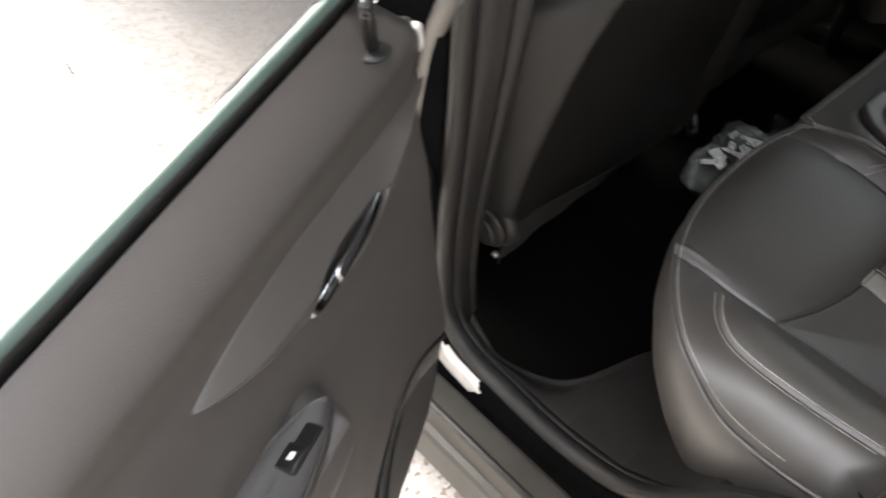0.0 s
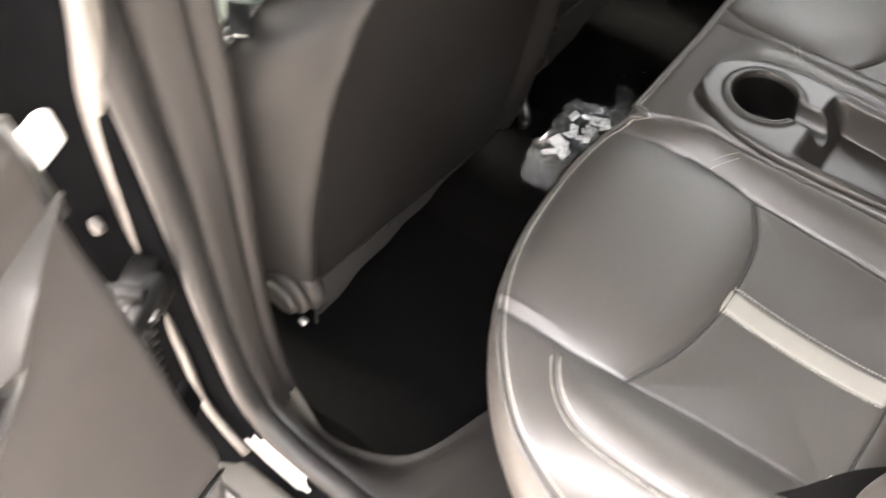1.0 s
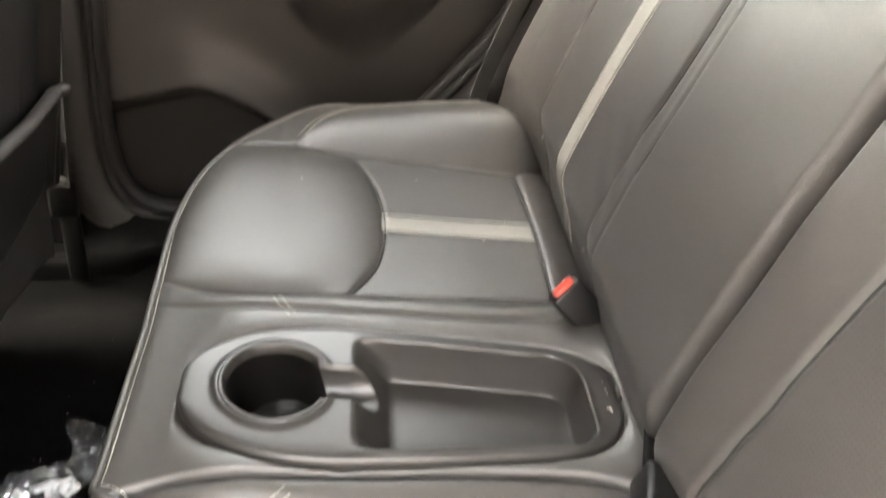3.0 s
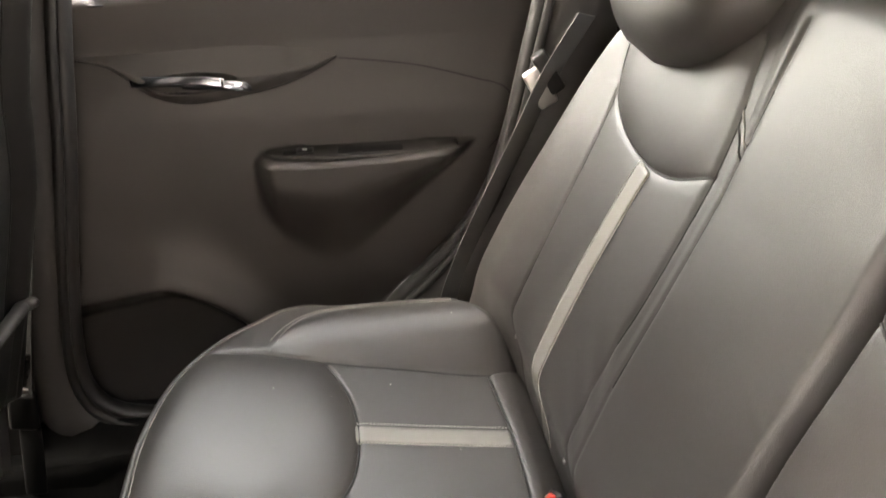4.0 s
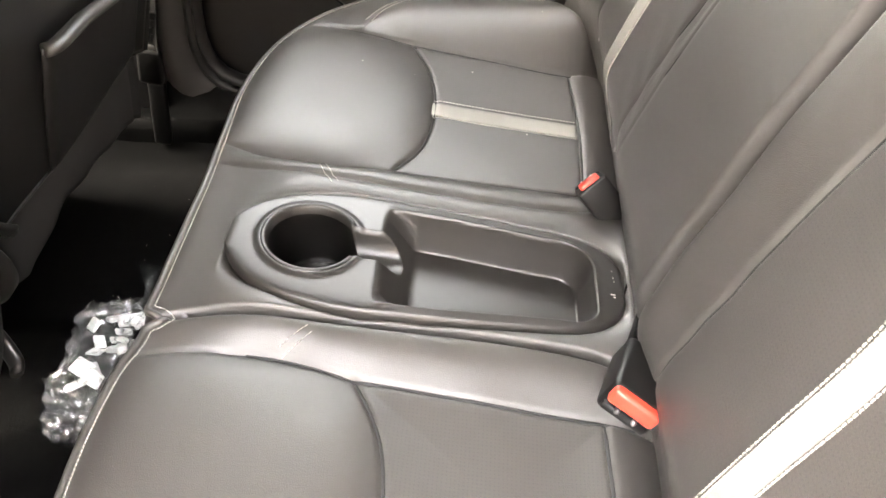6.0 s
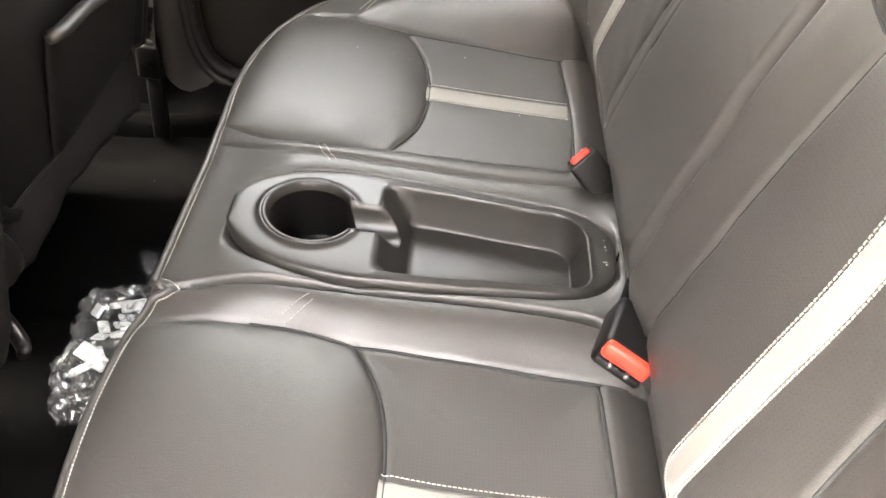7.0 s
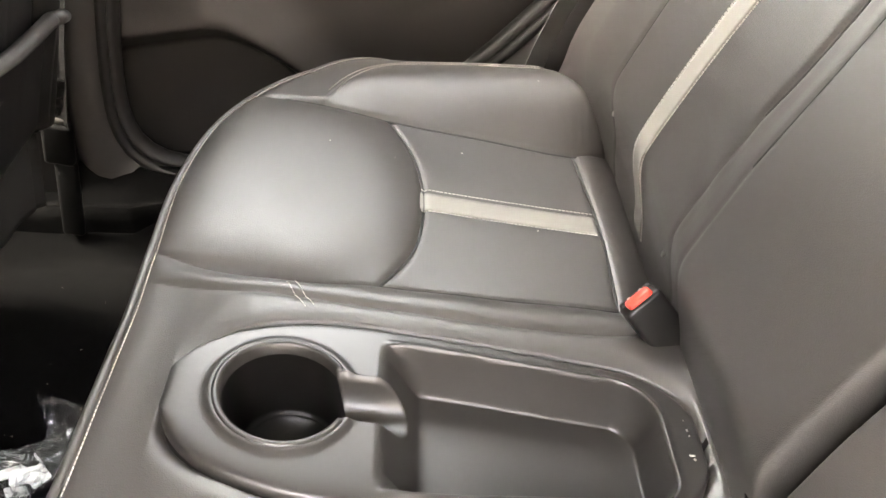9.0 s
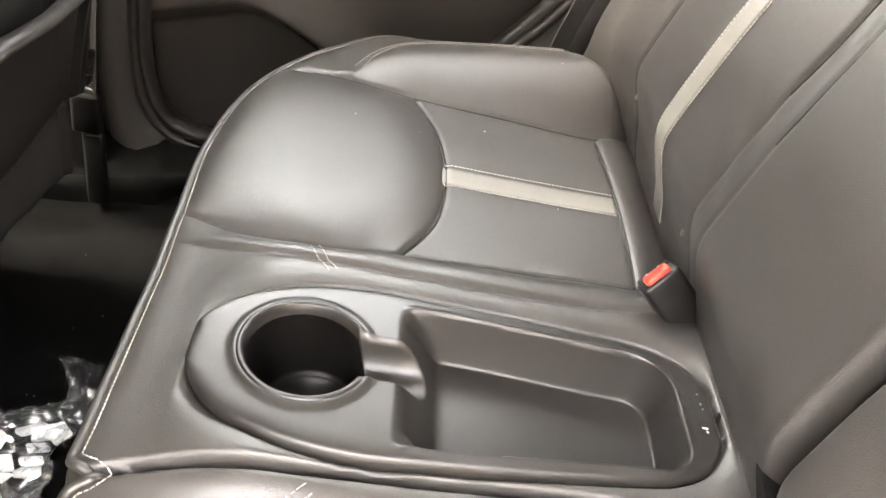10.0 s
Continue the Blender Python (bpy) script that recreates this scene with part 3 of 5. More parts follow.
def cushion_raw(x, y):
    ax = pattern_x(x)
    plane = 0.6195 + 0.155 * y
    xo, xi, xc = np.interp(y, S_OUT[::-1, 1], S_OUT[::-1, 0]), np.interp(y, S_IN[::-1, 1], S_IN[::-1, 0]), np.interp(y, S_CEN[::-1, 1], S_CEN[::-1, 0])
    xd = np.interp(y, S_DST[::-1, 1], S_DST[::-1, 0])
    d = {k: distance(np.abs(x) if k == "e" else ax, y, c) for k, c in (("o", S_OUT), ("a", S_ARC), ("i", S_IN), ("c", S_CEN), ("r", S_REAR), ("d", S_DST), ("e", EDGE))}
    mid = np.minimum(np.minimum(d["o"], d["a"]), np.minimum(d["i"], d["r"]))
    puff = np.prod([1 - np.exp(-(d[k] / w) ** 1.1) for k, w in (("o", 0.024), ("a", 0.022), ("i", 0.024), ("e", 0.022))], 0)
    ya = np.interp(ax, S_ARC[:, 0], S_ARC[:, 1])
    pad = (ax > xi) & (ax < xo) & (y > ya)
    ins = (ax > xi) & (ax < xo) & (y <= ya) & (y > -0.188)
    rear = (ax > xi) & (ax < xo) & (y <= -0.188)
    z = plane.copy()
    z += np.where(pad, 0.0125 * puff, 0)
    low = np.where(x < 0, 0.007, 0.001)
    z += np.where(ins, -low * (1 - np.exp(-(mid / 0.03) ** 1.2)), 0)
    z += np.where(rear, 0.003 * (1 - np.exp(-d["r"] / 0.006)) - 0.012 * np.clip((-0.192 - y) / 0.05, 0, 1) ** 1.3, 0)
    zc = 0.6385 + 0.15 * y - 0.0155 * sm((y - 0.06) / 0.10)
    strip = (ax <= xi) & (ax > xc)
    t = np.clip((xi - ax) / np.maximum(xi - xc, 1e-4), 0, 1)
    z = np.where(strip, plane + (zc - plane) * sm(t ** 0.7) + np.where(x < 0, 0.001, 0.004) * np.sin(math.pi * t), z)
    centre = ax <= xc
    zc = zc + 0.003 * sm((-0.195 - y) / 0.04)
    z = np.where(centre, zc + 0.004 * (1 - np.exp(-d["c"] / 0.01)) * (1 - sm((y - 0.07) / 0.07)), z)
    t = np.clip((ax - xo) / np.maximum(xd - xo, 0.01), 0, 1)
    zd = np.maximum(plane + 0.003, 0.635)
    plane = plane + 0.003 * sm((-0.188 - y) / 0.04)
    outer = ax > xo
    z = np.where(outer, plane + (zd - plane) * sm(t ** 0.8) + 0.011 * np.clip((xd - xo) / 0.085, 0, 1) ** 1.5 * np.sin(math.pi * t) ** 0.8, z)
    fall = np.clip((ax - xd) / np.maximum(0.512 - xd, 0.02), 0, 1)
    z = np.where(outer & (y < 0.064), z - 0.036 * fall ** 2.0 * sm((0.07 - y) / 0.12), z)
    for k, depth, w in (("o", 0.0022, 0.0024), ("a", 0.0024, 0.0024), ("i", 0.0020, 0.0024), ("c", 0.0014, 0.0035), ("r", 0.0010, 0.0024), ("d", 0.0010, 0.002)):
        fade = 1 - 0.95 * sm((y - 0.06) / 0.07) if k == "c" else 1 - 0.5 * sm((y - 0.09) / 0.06) if k == "i" else 1.0
        z -= depth * np.exp(-(d[k] / w) ** 2) * fade
    z -= 0.011 * np.exp(-(d["c"] / 0.0030) ** 2) * (x < 0) * sm((y + 0.22) / 0.05)
    z -= 0.006 * np.exp(-d["e"] / 0.006)
    z -= 0.05 * sm((-0.250 - y) / 0.05)
    # the outer rear corner rolls down behind the backrest
    behind = -0.140 - 0.72 * np.maximum(0.49 - ax, 0) - y
    z -= 0.060 * np.clip(behind / 0.055, 0, 1) ** 1.7 * sm((ax - 0.36) / 0.05) + 0.022 * np.clip((-0.200 - y) / 0.05, 0, 1) ** 1.5 * sm((ax - 0.12) / 0.03)
    # soft creases running off the seams
    z += 0.0008 * np.sin(60 * x + 25 * y + 3 * np.sin(30 * y)) * np.exp(-d["i"] / 0.03) + 0.0007 * np.sin(40 * y - 55 * ax) * np.exp(-d["o"] / 0.03)
    # the tray sits in a hollow
    w = tray_half(y) - np.abs(x - TRAY_C)
    z -= 0.0045 * np.exp(-(np.maximum(-w - 0.001, 0) / 0.011) ** 1.3) + 0.012 * sm((w + 0.0022) / 0.003)
    return z


# the rim runs level under the piping, without steps between the panels
RIM = cushion_raw(EDGE[:, 0], EDGE[:, 1])
RIM_FIX = np.convolve(np.pad(np.r_[RIM[::-1], RIM[1:]], 110, mode="edge"), np.hanning(221) / np.hanning(221).sum(), mode="valid")[len(RIM) - 1:] - RIM


def cushion_height(x, y):
    fix = np.interp(np.abs(x), EDGE[:390, 0], RIM_FIX[:390]) * (1 - sm((np.abs(x) - 0.40) / 0.05))
    far = np.interp(np.abs(x), EDGE[:390, 0], EDGE[:390, 1]) - y
    return cushion_raw(x, y) + fix * np.exp(-(np.maximum(far, 0) / 0.035) ** 1.5)


def region(x, y):
    ax = pattern_x(x)
    xo, xi, xc = np.interp(y, S_OUT[::-1, 1], S_OUT[::-1, 0]), np.interp(y, S_IN[::-1, 1], S_IN[::-1, 0]), np.interp(y, S_CEN[::-1, 1], S_CEN[::-1, 0])
    xd = np.interp(y, S_DST[::-1, 1], S_DST[::-1, 0])
    ya = np.interp(ax, S_ARC[:, 0], S_ARC[:, 1])
    r = np.full(x.shape, 0)
    r[(ax <= xi) & (ax > xc)] = 1
    r[(ax > xi) & (ax <= xo) & (y > ya)] = 2
    r[(ax > xi) & (ax <= xo) & (y <= ya)] = 3
    r[(ax > xi) & (ax <= xo) & (y < -0.188)] = 4
    r[(ax > xo)] = 5
    r[(ax > xo) & ((ax > xd) | (y > 0.066))] = 6
    return r


cushion = thing("rear_seat_cushion", "black leather rear bench cushion with pale stripes and white stitching", "car seat")
full = np.concatenate([EDGE[::-1] * np.array([-1, 1]), EDGE[1:]])
# the near cushion is parted from the rest: a notch in the front edge
full[:, 1] -= 0.020 * np.exp(-((full[:, 0] + 0.0965) / 0.0055) ** 2) + 0.006 * sm((-0.098 - full[:, 0]) / 0.004) * sm((full[:, 0] + 0.16) / 0.05)
uu = np.linspace(-1, 1, len(full))
vv = np.linspace(0, 1, 280)[:, None]
rear_x = 0.507 * uu
GX = rear_x[None] + (full[:, 0] - rear_x)[None] * vv
GY = -0.28 + (full[:, 1] + 0.28)[None] * vv
GZ = cushion_height(GX, GY)
GP = np.stack([GX, GY, GZ], -1)
fx, fy = (GX[:-1, :-1] + GX[1:, 1:]) / 2, (GY[:-1, :-1] + GY[1:, 1:]) / 2
reg = region(fx, fy)
names = ["centre_panel", "side_strip", "front_pad", "perforated_insert", "rear_strip", "bolster", "side_panel"]
for k, nm in enumerate(names):
    for side in ((0,) if k == 0 else (-1, 1)):
        keep = (reg == k) & ((fx * side >= 0) | (side == 0)) & (tray_half(fy) - np.abs(fx - TRAY_C) < 0.006)
        v, f, used = grid(GP, keep)
        part(nm, make(nm, v, f, leather_perf if k == 3 else leather, uv=v[:, :2]), cushion)
# skirt under the piping
prof = [(0.0, 0.0), (0.006, -0.010), (0.012, -0.030), (0.014, -0.06), (0.010, -0.10), (0.0, -0.14), (-0.02, -0.20), (-0.06, -0.24)]
t2 = np.gradient(full, axis=0)
nrm = np.stack([-t2[:, 1], t2[:, 0]], 1)
nrm /= np.linalg.norm(nrm, axis=1)[:, None]
edge_z = GZ[-1]
SK = np.stack([np.stack([full[:, 0] + nrm[:, 0] * a, full[:, 1] + nrm[:, 1] * a, edge_z + b], 1) for a, b in prof])
v, f, _ = grid(SK[::-1], flip=False)
part("skirt", make("skirt", v, f, leather), cushion, "black leather skirt of the cushion")
pip = np.stack([full[:, 0], full[:, 1], edge_z], 1)
v, f = tube(pip + np.stack([nrm[:, 0] * 0.001, nrm[:, 1] * 0.001, np.full(len(pip), 0.0005)], 1), 0.0032, 8)
part("piping", make("piping", v, f, leather), cushion)


def on_cushion(xy, lift=0.0008):
    xy = np.array(xy)
    return np.stack([xy[:, 0], xy[:, 1], cushion_height(xy[:, 0], xy[:, 1]) + lift], 1)


def shifted(line, d):
    t = np.gradient(line, axis=0)
    n = np.stack([-t[:, 1], t[:, 0]], 1)
    return line + n / np.linalg.norm(n, axis=1)[:, None] * d


inner_edge = shifted(full, -0.0050)
v, f = dashes(on_cushion(inner_edge[inner_edge[:, 1] > -0.10], 0.0015), r=0.00045)
part("stitching", make("stitching", v, f, thread), cushion, "white thread stitching").update_tag()
for side in (1, -1):
    m = np.array([side, 1])
    for off in (0.0042, -0.0042):
        v, f = dashes(on_cushion(sewn(shifted(S_DST, off)[2:-9], side), 0.0010))
        part("stitching", make("stitching", v, f, thread), cushion, "white thread stitching")
        line = curve([(0.098, 0.0595), (0.085, 0.0515), (0.073, 0.0435)] if side > 0 else [(0.096, 0.035), (0.105, 0.046), (0.114, 0.057)], 14)
        v, f = dashes(on_cushion(shifted(line, off * 0.7) * m, 0.0010), 0.0034, 0.0025, 0.00036)
        part("stitching", make("stitching", v, f, thread), cushion, "white thread stitching")
    for line in (S_OUT[5:-3], S_ARC, S_IN[8:-2], S_REAR):
        v, f = tube(on_cushion(sewn(line, side), 0.0004), 0.0014, 6)
        part("seam", make("seam", v, f, dark_thread), cushion, "dark sewn seam")
    # pale stripe down the insert
    sy = np.linspace(-0.031, -0.187, 60)
    us = np.linspace(-1, 1, 9)
    mid_x = 0.2435 if side > 0 else -0.2500
    X = mid_x + 0.0125 * us[None] * np.ones((60, 1))
    Y = sy[:, None] - 0.0 * us[None]
    Z = cushion_height(X, Y) + 0.0014 - 0.0008 * us[None] ** 4
    P = np.stack([X, Y, Z], -1)
    v, f, _ = grid(P, flip=True)
    st = part("stripe", make("stripe", v, f, stripe_leather, uv=v[:, :2]), cushion, "pale grey leather stripe")
    mod = st.modifiers.new("thick", "SOLIDIFY")
    mod.thickness, mod.offset = 0.002, -1
    for off in (-0.0155, 0.0155):
        line = np.stack([np.full(60, mid_x + off), sy], 1)
        q = np.stack([line[:, 0], line[:, 1], P[:, 4, 2] + 0.0004], 1)
        v, f = dashes(q, 0.0036, 0.0025)
        part("stitching", make("stitching", v, f, thread), cushion, "white thread stitching")


# ---- cup tray set into the cushion ----
tray = thing("cup_tray", "grained black plastic cup holder tray set into the seat", "cup holder")


def tray_plane(y):
    return 0.6400 + 0.15 * y


def rounded(x, y, cx, cy, hx, hy, r):
    qx, qy = np.abs(x - cx) - (hx - r), np.abs(y - cy) - (hy - r)
    return np.hypot(np.maximum(qx, 0), np.maximum(qy, 0)) + np.minimum(np.maximum(qx, qy), 0) - r


CUP = (-0.0045, 0.0505)
CUP_R = 0.0375
# rows follow the outline so that the rim is clean
ty = np.concatenate([-0.2128 + 0.0228 * np.linspace(0, 1, 34)[:-1] ** 2, np.linspace(-0.19, 0.09, 260)[:-1], 0.09 + 0.0303 * (1 - np.linspace(1, 0, 36) ** 2)])
tu = np.linspace(-1, 1, 130)
TX = TRAY_C + np.maximum(tray_half(ty), 0.0005)[:, None] * tu[None]
TY = ty[:, None] * np.ones_like(tu)[None]
W = tray_half(ty)[:, None] * (1 - np.abs(tu)[None])
edge_d = np.minimum(W, np.minimum(TY + 0.2128, 0.1203 - TY))
TZ = tray_plane(TY) + 0.0015 - 0.009 * np.exp(-edge_d / 0.0013) - 0.0015 * np.exp(-edge_d / 0.006)
# pocket: tapering towards the backrest, with a hollow front wall
taper = 0.0550 - 0.0095 * sm((-0.02 - TY) / 0.16)
sx = np.abs(TX + 0.0100) - taper
ry = -0.1865 - TY
r0 = np.where(TX > -0.01, 0.030, 0.018)
qx, qy = sx + r0, ry + r0
sd = np.hypot(np.maximum(qx, 0), np.maximum(qy, 0)) + np.minimum(np.maximum(qx, qy), 0) - r0
pocket = 0.036 * np.clip(-sd / 0.0125, 0, 1) ** 0.8 * sm((-0.004 - TY) / 0.032)
pocket = np.where(pocket > 0.0335, 0.0335 + 0.4 * (pocket - 0.0335), pocket)


def slot_depth(x):
    """The half-round finger slot between cup and pocket."""
    return 0.024 * np.clip(1 - np.abs((x - CUP[0] - 0.0025) / 0.0175) ** 2.6, 0, 1) ** 0.6


slot = slot_depth(TX) * sm((0.034 - TY) / 0.004) * (TY > -0.05)
TZ -= np.logaddexp(pocket * 900, slot * 900) / 900 - math.log(2) / 900 * np.exp(-np.abs(pocket - slot) * 900)
TZ += 0.0016 * np.exp(-((sd - 0.0012) / 0.0026) ** 2) * sm((-0.006 - TY) / 0.01)
rc = np.hypot(TX - CUP[0], TY - CUP[1])
TZ += 0.002 * np.exp(-((rc - CUP_R - 0.004) / 0.0035) ** 2) * (slot < 0.001)
fc = (rc[:-1, :-1] + rc[1:, 1:]) / 2
v, f, _ = grid(np.stack([TX, TY, TZ], -1), fc > CUP_R - 0.0005)
part("tray_body", make("tray_body", v, f, plastic_tray), tray)
n = 96
ang = np.linspace(0, 2 * math.pi, n, endpoint=False)
gapw = slot_depth(CUP[0] + np.cos(ang) * CUP_R) * (np.sin(ang) < 0)
rings = []
for r, dz, cut in ((CUP_R + 0.0045, 0.0005, 1), (CUP_R + 0.003, 0.0042, 1), (CUP_R + 0.001, 0.0046, 1), (CUP_R - 0.0008, 0.003, 1), (CUP_R - 0.0016, -0.004, 1), (CUP_R - 0.0025, -0.028, 0), (CUP_R - 0.0045, -0.052, 0), (CUP_R - 0.0058, -0.0548, 0), (CUP_R - 0.0072, -0.0552, 0), (CUP_R - 0.0078, -0.0556, 0), (CUP_R - 0.0082, -0.0580, 0), (0.0004, -0.0580, 0)):
    x, y = CUP[0] + r * np.cos(ang), CUP[1] + r * np.sin(ang)
    z = tray_plane(y) + dz
    if cut:
        z = z - gapw * (1 + dz / 0.024)
    rings.append(np.stack([x, y, z], 1))
v, f = loft(rings[:5], False)
part("cup_rim", make("cup_rim", v, f, plastic_tray), tray, "rounded rim of the cup holder")
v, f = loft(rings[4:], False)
part("cup_well", make("cup_well", v, f, shaded_cup_plastic), tray)

# ---- rear seat backs ----
TILT = radians(20)
BO, BU, BN = np.array([0, -0.2, 0.65]), np.array([0, -math.sin(TILT), math.cos(TILT)]), np.array([0, math.cos(TILT), math.sin(TILT)])


def on_back(x, s, d):
    return BO + x[..., None] * np.array([1, 0, 0]) + s[..., None] * BU + d[..., None] * BN


U_SEAM = curve([(0.338, 0.350), (0.324, 0.300), (0.290, 0.275), (0.239, 0.262), (0.192, 0.2585), (0.148, 0.265), (0.098, 0.285)], 40)
B_OUT = curve([(0.352, -0.06), (0.350, 0.03), (0.339, 0.10), (0.328, 0.17), (0.321, 0.24), (0.322, 0.300)], 30)
RIGHT_IN = curve([(0.124, -0.04), (0.121, 0.05), (0.114, 0.13), (0.105, 0.19), (0.101, 0.25), (0.100, 0.285), (0.103, 0.33), (0.116, 0.38)], 30)
RIGHT_IN2 = curve([(0.091, -0.04), (0.088, 0.05), (0.084, 0.13), (0.078, 0.20), (0.075, 0.27), (0.075, 0.32), (0.072, 0.40)], 30)
LEFT_IN = curve([(0.146, -0.04), (0.152, 0.02), (0.156, 0.10), (0.160, 0.20), (0.166, 0.30)], 30)
STRIPE_R = curve([(0.231, -0.045), (0.231, 0.0), (0.229, 0.05), (0.224, 0.09), (0.217, 0.14), (0.207, 0.20), (0.198, 0.257)], 60)
STRIPE_L = curve([(0.270, -0.065), (0.269, -0.02), (0.268, 0.03), (0.268, 0.12), (0.266, 0.19), (0.255, 0.262)], 60)


def back_depth(ax, s, right, e0, e1):
    ins = [U_SEAM, B_OUT] + ([RIGHT_IN, RIGHT_IN2] if right else [LEFT_IN])
    ds = [distance(ax, s, c) for c in ins]
    near = np.min(ds, 0)
    xo = np.interp(s, B_OUT[:, 1], B_OUT[:, 0])
    inner = RIGHT_IN if right else LEFT_IN
    xi = np.interp(s, inner[:, 1], inner[:, 0])
    us = np.interp(ax, U_SEAM[::-1, 0], U_SEAM[::-1, 1])
    d = 0.0014 * (1 - np.exp(-near / 0.010))
    d += np.where((ax > xi) & (ax < 0.338) & (s > us), 0.005 * (1 - np.exp(-(ds[0] / 0.02) ** 1.2)) * (1 - np.exp(-((ax - xi) / 0.02) ** 2)), 0)
    d += 0.012 * sm((ax - xo) / 0.07) if right else 0.018 * sm((ax - xo) / 0.06)
    # the strip beside the split falls towards its inner seam
    to1, to0 = np.clip(e1 - ax, 0, 1), np.clip(ax - e0, 0, 1)
    d += 0.004 * sm((xi - ax) / 0.04) if right else 0.0065 * sm((xi - ax) / 0.045)
    d += 0.004 * np.sin(np.clip((s + 0.02) / 0.3, 0, 1) * math.pi)
    for k, (c, q) in enumerate(zip(ins, ds)):
        deep = (0.0007, 0.0020)[k] if k < 2 else (0.0009 + 0.0014 * sm((s - 0.11) / 0.05) if right else 0.0036)
        d -= deep * np.exp(-(q / 0.0028) ** 2)
    if right:
        d -= 0.0022 * np.clip(1 - np.abs(ax - (xi + np.interp(s, RIGHT_IN2[:, 1], RIGHT_IN2[:, 0])) / 2) / 0.016, 0, 1) * sm((s - 0.10) / 0.06)
    d -= 0.075 * np.clip(1 - to1 / 0.040, 0, 1) ** 2.2
    d -= 0.045 * np.clip(1 - to0 / (0.015 if right else 0.011), 0, 1) ** 2.2
    d -= (0.055 * np.clip((0.030 - s) / 0.12, 0, 1) ** 1.7 + 0.017 * sm((0.040 - s) / 0.07)) * (1 - 0.8 * sm((ax - 0.38) / 0.10))
    d -= 0.09 * np.clip((s - 0.40) / 0.07, 0, 1) ** 2.2
    # pulls and folds of the cover beside the split and above the crease
    d += 0.0009 * np.sin(55 * s + 30 * ax) * np.exp(-to0 / 0.05)
    d -= 0.0016 * np.exp(-((s - 0.188 - 0.35 * to0) / 0.005) ** 2) * np.exp(-to0 / 0.018) * right
    d += 0.0007 * np.sin(140 * (s - 0.9 * (ax - xi)) + 2 * np.sin(19 * s)) * np.exp(-np.abs(ax - xi) / 0.02) * np.exp(-((s - 0.10) / 0.06) ** 2)
    return d


def seat_back(right):
    side = 1 if right else -1
    b = thing("folding_bench", ("wide" if right else "narrow") + " black leather rear seat back with a pale stitched stripe", "car seat", "rear seat backs")
    s = np.linspace(-0.075, 0.47, 280)
    e1 = np.interp(s, [-0.08, 0, 0.1, 0.2, 0.28, 0.33, 0.38, 0.43, 0.455, 0.47], [0.530, 0.522, 0.488, 0.448, 0.420, 0.398, 0.370, 0.33, 0.29, 0.24])
    e0 = np.full_like(s, -0.0912 if right else 0.0945)
    u = np.linspace(0, 1, 300 if right else 210)
    AX = e0[:, None] + (e1 - e0)[:, None] * u[None]
    S = s[:, None] * np.ones_like(u)[None]
    D = back_depth(AX, S, right, e0[:, None], e1[:, None])
    P = on_back(AX * side, S, D)
    ca, cs = (AX[:-1, :-1] + AX[1:, 1:]) / 2, (S[:-1, :-1] + S[1:, 1:]) / 2
    xo = np.interp(cs, B_OUT[:, 1], B_OUT[:, 0])
    inner = RIGHT_IN if right else LEFT_IN
    xi = np.interp(cs, inner[:, 1], inner[:, 0])
    us = np.interp(ca, U_SEAM[::-1, 0], U_SEAM[::-1, 1])
    head = (ca > xi) & (ca < 0.336) & (cs > us)
    masks = {"bolster": (ca >= xo) & ~head, "insert": (ca > xi) & (ca < xo) & ~head, "head_panel": head, "centre_panel": (ca <= xi) & ~head}
    uv = np.stack([AX, S], -1).reshape(-1, 2)
    for nm, k in masks.items():
        v, f, used = grid(P, k, flip=right)
        part(nm, make(nm, v, f, leather_perf if nm == "insert" else leather, uv=uv[used]), b)
    # shell behind, so that the back has its thickness
    loop = np.concatenate([P[0], P[1:, -1], P[-1, -2::-1], P[-2:0:-1, 0]])
    loop2 = loop - BN * 0.07
    v, f, _ = grid(np.stack([loop, loop2])[:, np.r_[0:len(loop), 0]], flip=right)
    vb, fb = loft([loop2, loop2 - BN * 0.004])
    v, f = join((v, f), (vb, fb))
    part("back_shell", make("back_shell", v, f, leather), b)
    # stripe and its stitching
    B_STRIPE = STRIPE_R if right else STRIPE_L
    t = np.gradient(B_STRIPE, axis=0)
    nn = np.stack([-t[:, 1], t[:, 0]], 1) / np.linalg.norm(t, axis=1)[:, None]
    w = np.linspace(-1, 1, 9)
    half = 0.0118 if right else 0.0100
    q = B_STRIPE[:, None] + nn[:, None] * half * w[None, :, None]

    def lift(a, sv, up):
        return on_back(a * side, sv, back_depth(a, sv, right, np.full_like(a, e0[0]), np.interp(sv, s, e1)) + up)
    v, f, _ = grid(lift(q[..., 0], q[..., 1], 0.0016), flip=not right)
    st = part("stripe", make("stripe", v, f, stripe_leather), b, "pale grey leather stripe")
    mod = st.modifiers.new("thick", "SOLIDIFY")
    mod.thickness, mod.offset = 0.002, -1
    for off in ((-half - 0.0018, half + 0.0018) if right else (-half - 0.0024, -half + 0.0016, half - 0.0016, half + 0.0024)):
        line = B_STRIPE + nn * off
        v, f = dashes(lift(line[:, 0], line[:, 1], 0.0022 if abs(off) < half else 0.0010), 0.0036, 0.0026, 0.00050, up=BN)
        part("stitching", make("stitching", v, f, thread), b, "white thread stitching")
    for line in [U_SEAM, B_OUT[4:]] + ([RIGHT_IN[12:-3], RIGHT_IN2[10:-3]] if right else [LEFT_IN]):
        v, f = tube(lift(line[:, 0], line[:, 1], 0.0002), 0.0010 if right else 0.0013, 6)
